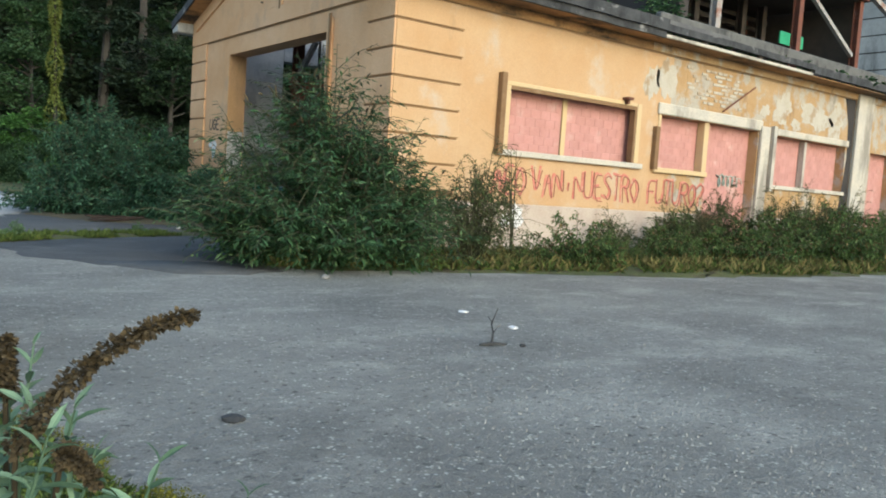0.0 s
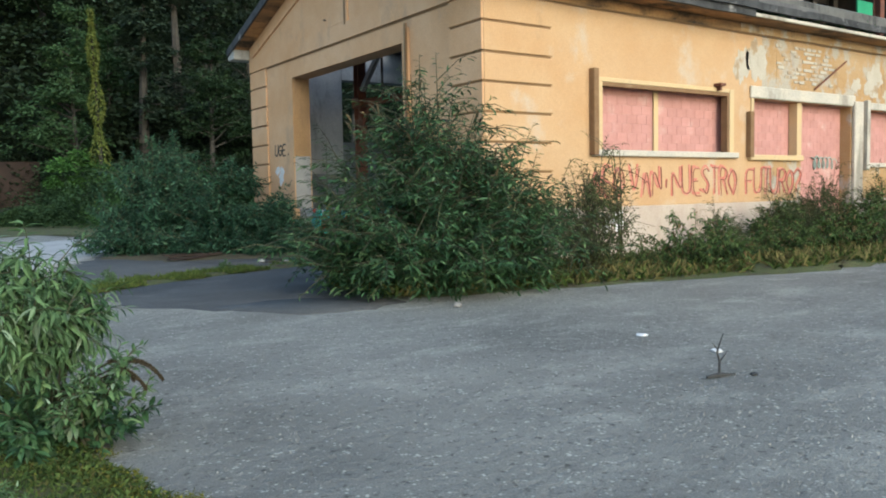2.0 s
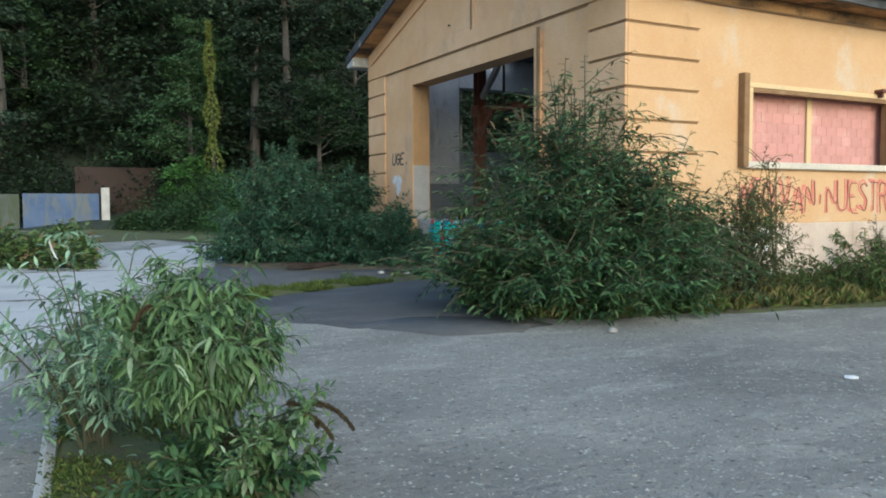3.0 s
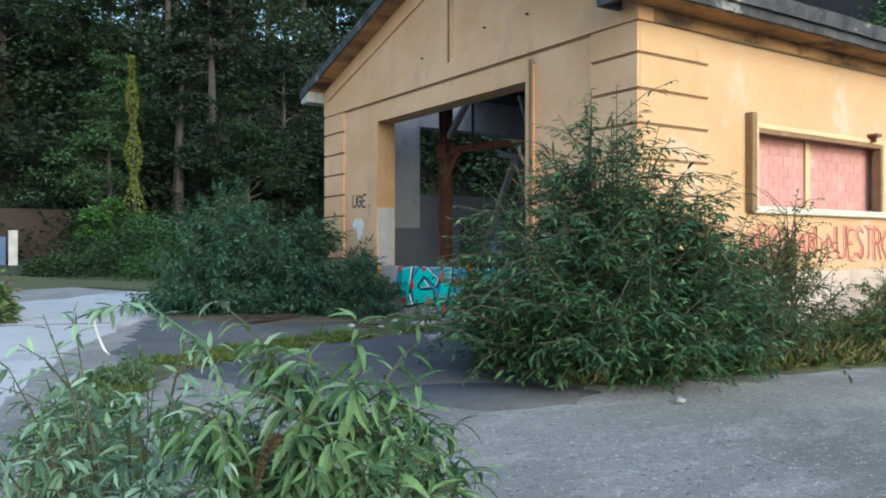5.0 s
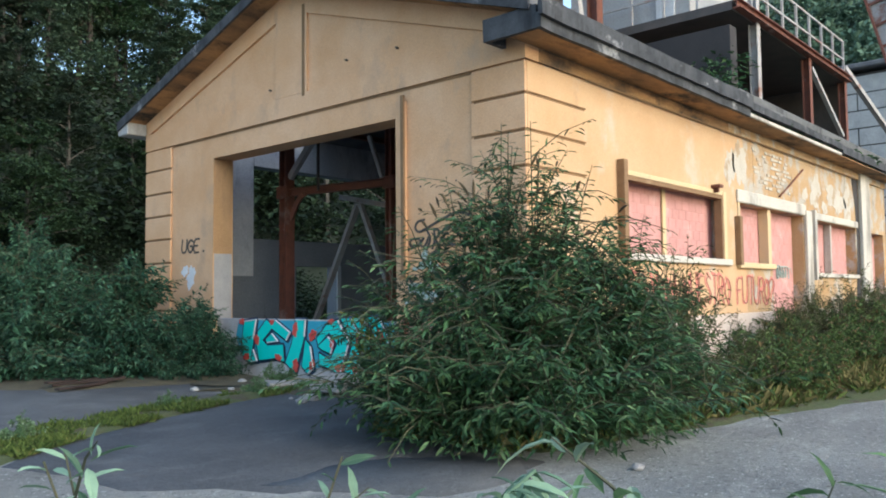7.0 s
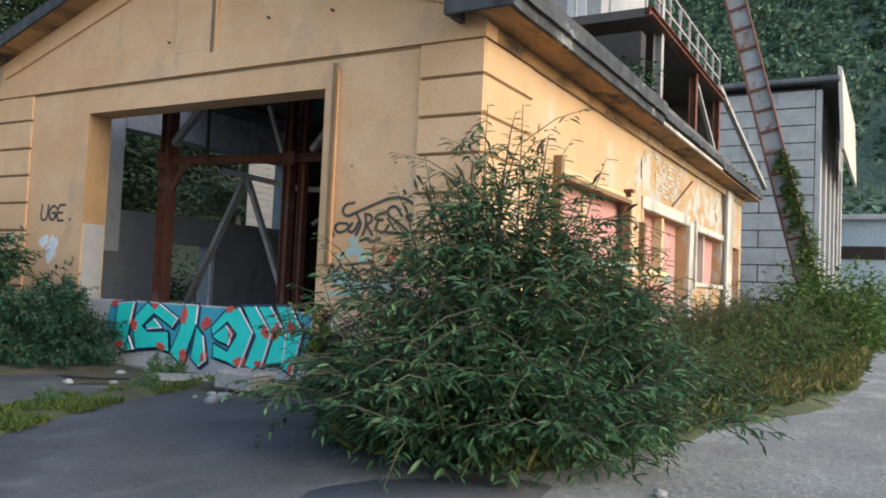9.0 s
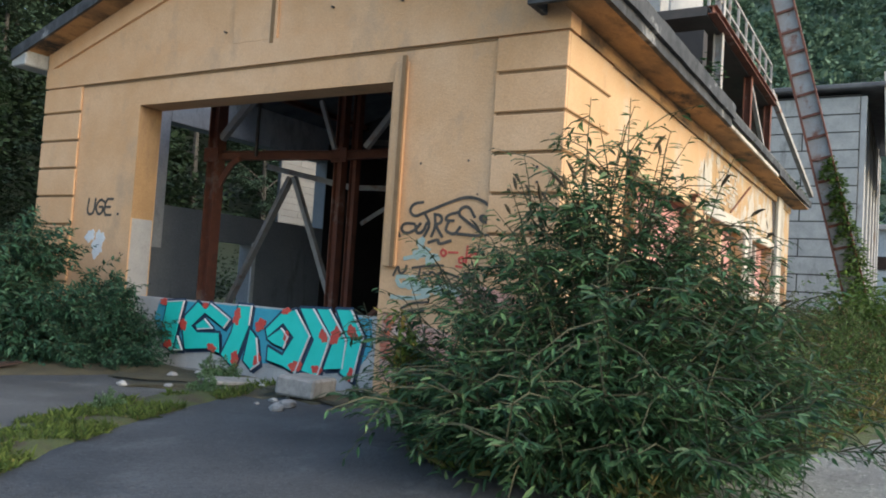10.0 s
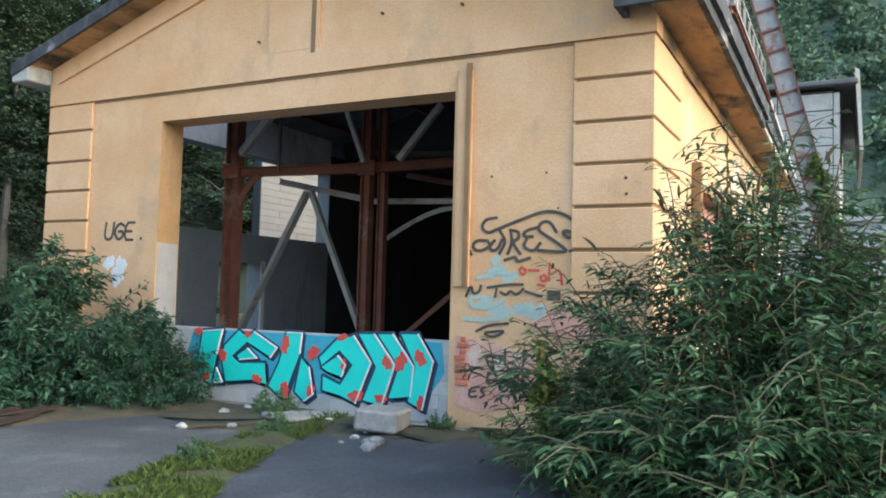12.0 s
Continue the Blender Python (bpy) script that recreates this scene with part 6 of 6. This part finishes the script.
hall_part("bare_brick_patch", bm, BAREBRICK)
for u, v, q in ((15.5, 3.4, 0.02), (14.72, 3.42, 0.018), (13.66, 3.3, 0.022), (13.65, 3.1, 0.02), (14.55, 2.95, 0.016), (17.3, 5.9, 0.02), (19.6, 5.75, 0.018), (16.0, 5.85, 0.02), (22.05, 2.62, 0.03), (21.9, 1.9, 0.02)):
    hall_part("dowel_hole", prism(bmesh.new(), [(u + q * math.cos(a), v + q * math.sin(a)) for a in (0, 1.05, 2.1, 3.14, 4.2, 5.25)], on_gable, 0.0, 0.06 if v > 5.2 or u < 14.36 else 0.006), DARKSTEEL)
hall_part("small_vent", boxes((GX - 0.01, GX + 0.002, 14.5, 14.68, 1.76, 1.88)), DARKSTEEL, "small dark hole in the wall")
# red lettering along the long wall
for du, width, paint_mat, deep in ((0.0, 0.06, PAINT_PINK, 0.006), (0.04, 0.024, PAINT_MAROON, 0.0125)):
    paint("red_lettering", hall, [rounded([(a + du + rp.uniform(-0.035, 0.035), b - du * 0.6 + rp.uniform(-0.04, 0.04)) for a, b in line], 2) for line in strokes("AEO VAN.NUESTRO", 11.6, 1.36, 0.27, 0.62, 0.24, -0.02) + strokes("FUTURO?", 16.75, 1.34, 0.29, 0.6, 0.16, 0.03)], width, on_long, deep, paint_mat, "faded red painted lettering")
paint("white_scrawl", d1, [scrawl(21.2, 1.9, 1.2, 0.4, 5, rp)], 0.022, lambda u, v, d: (u, LY + 0.28 - d, v), 0.0, PAINT_CYAN, "pale scrawl on the bricked door")
paint("corner_scrawl", hall, [[(9.05 + 0.12 * k, 2.3 + 0.09 * math.sin(k * 2.1)) for k in range(7)]], 0.02, on_long, 0.047, PAINT_BLACK)
# render torn off above the door: bare light bricks
rb = random.Random(31)
brick_me = None
bare = hall_part("torn_render", boxes((18.0, 20.7, LY - 0.0066, LY - 0.002, 4.05, 5.05)), STUCCO_OLD, "patch of torn render showing pale bricks")
for r in range(9):
    for c in range(10):
        x = 18.05 + c * 0.265 + (r % 2) * 0.13
        z = 4.1 + r * 0.105
        if x > 20.5 or rb.random() < 0.25 + 0.5 * abs((x - 19.4) / 1.4) ** 2:
            continue
        if brick_me is None:
            ob = sub("brick", boxes((-0.12, 0.12, -0.02, 0.0, -0.042, 0.042), bevel=0.006), OLDPATCH, bare)
            brick_me = ob.data
        else:
            ob = new("brick", brick_me)
            ob.parent = bare
        ob.location = (x + rb.uniform(-0.04, 0.04), LY - 0.004, z)
        ob.scale = (rb.uniform(0.6, 1.3), 1, rb.uniform(0.7, 1.0))
# damp stains as patches of bare render on the old wall
for (u, v, r, q) in ((17.2, 4.5, 0.35, 1.6), (16.6, 4.35, 0.25, 1.8), (22.6, 4.35, 0.5, 0.8), (24.5, 4.3, 0.8, 0.5), (25.7, 4.2, 0.5, 1.1), (23.4, 3.95, 0.3, 0.5), (21.7, 4.2, 0.2, 1.0)):
    bm = bmesh.new()
    blob(bm, u, v, r, on_long, 0.0, 0.0085 if u < 17.6 else 0.006, rp, q)
    hall_part("bare_render_patch", bm, OLDPATCH, "bleached patch of bare render")
bm = bmesh.new()
prism(bm, [(26.35, 1.2), (26.88, 1.2), (26.88, 5.1), (26.2, 5.1), (26.5, 4.3), (26.62, 3.2)], on_long, 0.0, 0.007)
hall_part("damp_streak", bm, DARKWALL, "black damp streak beside the pilaster")

# ---- bricks of the walled-up openings ----
brick_mesh = {}


def bricks(parent, u0, u1, z0, z1, depth, w=0.33, h=0.2, material=PINKBRICK, put=None, name="brick", size_y=0.006, gap=0.0025):
    rows, cols = max(1, round((z1 - z0) / h)), max(1, round((u1 - u0) / w))
    hh, ww = (z1 - z0) / rows, (u1 - u0) / cols
    for r in range(rows):
        off = 0.5 * (r % 2)
        for c in range(cols + (r % 2)):
            a, b = max(0, c - off), min(cols, c + 1 - off)
            key = (name, round(ww * (b - a), 3), round(hh, 3), material.name)
            if key not in brick_mesh:
                bm = boxes((-ww * (b - a) / 2 + gap, ww * (b - a) / 2 - gap, -size_y, 0, -hh / 2 + gap, hh / 2 - gap), bevel=0.004)
                me = bpy.data.meshes.new(name)
                bm.to_mesh(me)
                bm.free()
                me.materials.append(material)
                brick_mesh[key] = me
            ob = new(name, brick_mesh[key])
            ob.parent = parent
            p = (u0 + ww * (a + b) / 2, depth + rb.uniform(-0.002, 0.002), z0 + hh * (r + 0.5))
            ob.matrix_basis = put(p) if put else pose(*p)


bricks(w1, 11.94, 13.78, 2.3, 3.68, LY + 0.3)
bricks(w1, 14.0, 16.24, 2.3, 3.68, LY + 0.3)
bricks(w2, 17.06, 19.0, 2.26, 3.6, LY + 0.3)
bricks(d1, 19.2, 21.46, 0.1, 3.6, LY + 0.3)
bricks(w3, 22.3, 24.2, 2.1, 3.55, LY + 0.3)
bricks(w3, 24.32, 26.5, 2.1, 3.55, LY + 0.3)
bricks(w4, 28.2, 29.9, 1.0, 3.5, LY + 0.3)
bricks(infill, -21.68, -16.08, 0, 1.15, 0, 0.4, 0.192, BLOCK, lambda p: Matrix.Translation((GX + 0.12 + p[1], 0, 0)) @ pose(0, -p[0], p[2], 0, 0, -90), "block", 0.008)
bricks(silo, -22.0, -11.9, 0, 12.2, 0, 5.0, 0.88, CONCRETE, lambda p: Matrix.Translation((0.08 + p[1], -12.0, 0)) @ pose(0, -p[0], p[2], 0, 0, -90), "panel", 0.06, 0.03)
bricks(annex, -3.8, 4.0, 0, 11, -2.0, 2.6, 0.3, PALEWALL, None, "panel", 0.04, 0.006)

# ---- rubble, stones and twigs ----
def lump(name, x, y, s, seed, material, label, category, flatten=0.5):
    bm = bmesh.new()
    bmesh.ops.create_icosphere(bm, subdivisions=2, radius=s)
    for v in bm.verts:
        v.co *= 1 + 0.35 * noise.noise(v.co * (1.6 / s) + Vector((seed, 0, 0)))
        v.co.z = v.co.z * flatten
    ob = part(name, bm, material)
    ob.location = (x, y, s * flatten * 0.7)
    return tagged(ob, label, category)


lump("stone", 2.17, 4.28, 0.065, 1, DARKSTONE, "flat dark stone on the asphalt", "stone", 0.35)
lump("chip", 6.0, 7.05, 0.06, 2, PAINT_WHITE, "small white chip on the asphalt", "chip", 0.3)
lump("chip", 5.9, 6.1, 0.055, 3, PAINT_WHITE, "small white chip on the asphalt", "chip", 0.3)
lump("chip", 5.85, 10.0, 0.06, 4, STONE, "pale chip beside the bush", "chip", 0.6)
lump("stone", 5.35, 5.35, 0.03, 5, DARKSTONE, "small dark stone on the asphalt", "stone", 0.5)
v, f = [], []
tube(v, f, [(0, 0, 0.0), (0.02, 0.01, 0.12), (0.0, 0.02, 0.2), (0.05, 0.0, 0.34)], [0.012, 0.009, 0.008, 0.004], 5)
tube(v, f, [(0.02, 0.01, 0.12), (0.08, -0.02, 0.2)], [0.007, 0.003], 4)
tube(v, f, [(0.01, 0.01, 0.2), (-0.04, 0.03, 0.27)], [0.006, 0.003], 4)
tube(v, f, [(-0.12, 0.02, 0.015), (0.0, 0.0, 0.02), (0.16, -0.03, 0.012)], [0.012, 0.02, 0.008], 5)
twig = tagged(part("dead_twig", (v, [], f), DARKSTONE), "thin dead twig sprouting from the asphalt", "twig")
twig.location = (5.08, 5.47, 0)
slab = thing("broken_slab", "broken concrete slab lying before the wall", "slab", 8.0, 16.6, 0)
bm = bmesh.new()
box(bm, -0.45, 0.45, -0.3, 0.25, 0.04, 0.3, bevel=0.03, m=pose(0, 0, 0, 4, 3, 18))
part("body", bm, STONE, slab)
bm = bmesh.new()
box(bm, -0.7, 0.6, -0.22, 0.25, 0.0, 0.06, bevel=0.015, m=pose(0.1, 1.0, 0.02, 3, 4, -12))
pl = tagged(part("concrete_plank", bm, STONE), "flat broken slab fragment on the ground", "slab")
pl.location = (8.2, 16.9, 0)
for k in range(26):
    x, y = 8.7 - rb.random() ** 2 * 2.2, rb.uniform(16.0, 19.5)
    lump("rubble", x, y, rb.uniform(0.025, 0.09), 10 + k, STONE if k % 3 else CONCRETE, "broken masonry lump by the wall foot", "rubble", 0.6)
lump("rubble", 6.85, 16.05, 0.1, 50, STONE, "white masonry lump on the asphalt", "rubble", 0.6)
lump("rubble", 7.15, 16.15, 0.11, 51, STONE, "white masonry lump on the asphalt", "rubble", 0.6)
bm = bmesh.new()
for k in range(4):
    box(bm, -0.5, 0.5, -0.06, 0.06, 0.0, 0.03, m=pose(rb.uniform(-0.3, 0.3), k * 0.17, 0.03 + 0.02 * k, 0, rb.uniform(-6, 6), rb.uniform(-20, 20)))
pk = tagged(part("rotten_boards", bm, REDBROWN), "rotten reddish boards under the bush", "boards", kind="stuff")
pk.location = (5.9, 20.6, 0.02)
# loose grit on the asphalt
rng = np.random.default_rng(77)
n = 14000
r, a = 1.2 + 9 * rng.uniform(0, 1, n) ** 1.6, rng.uniform(0.0, 1.45, n)
gx, gy, gs = 0.6 + r * np.sin(a), 1.2 + r * np.cos(a), 0.0025 + 0.006 * rng.uniform(0, 1, n) ** 3
ok = [i for i in range(n) if gx[i] > 1.9 - 0.18 * gy[i] + 0.3 and gy[i] < 10]
gv, gf = [], []
for i in ok:
    b = len(gv)
    s = gs[i]
    t = rng.uniform(0, 6.28)
    for k in range(3):
        gv.append((gx[i] + s * math.cos(t + 2.1 * k), gy[i] + s * math.sin(t + 2.1 * k), -0.004))
    gv.append((gx[i], gy[i], 0.006 + s * 0.6))
    gf += [(b, b + 1, b + 3), (b + 1, b + 2, b + 3), (b + 2, b, b + 3)]
tagged(part("grit", (gv, [], gf), CONCRETE), "loose pale grit on the asphalt", "grit", kind="stuff")
for a, b in (((-3.0, 23.4), (0.9, 22.8)), ((0.9, 22.8), (2.9, 22.3)), ((-3.6, 17.2), (0.4, 16.9)), ((0.2, 24.6), (1.6, 23.9))):
    bm = ribbon(bmesh.new(), [a, b], 0.07, lambda u, v, d: (u, v, d), 0.0, 0.024)
    tagged(part("road_joint", bm, DARKPATCH), "dark joint across the concrete road", "joint", kind="structure")
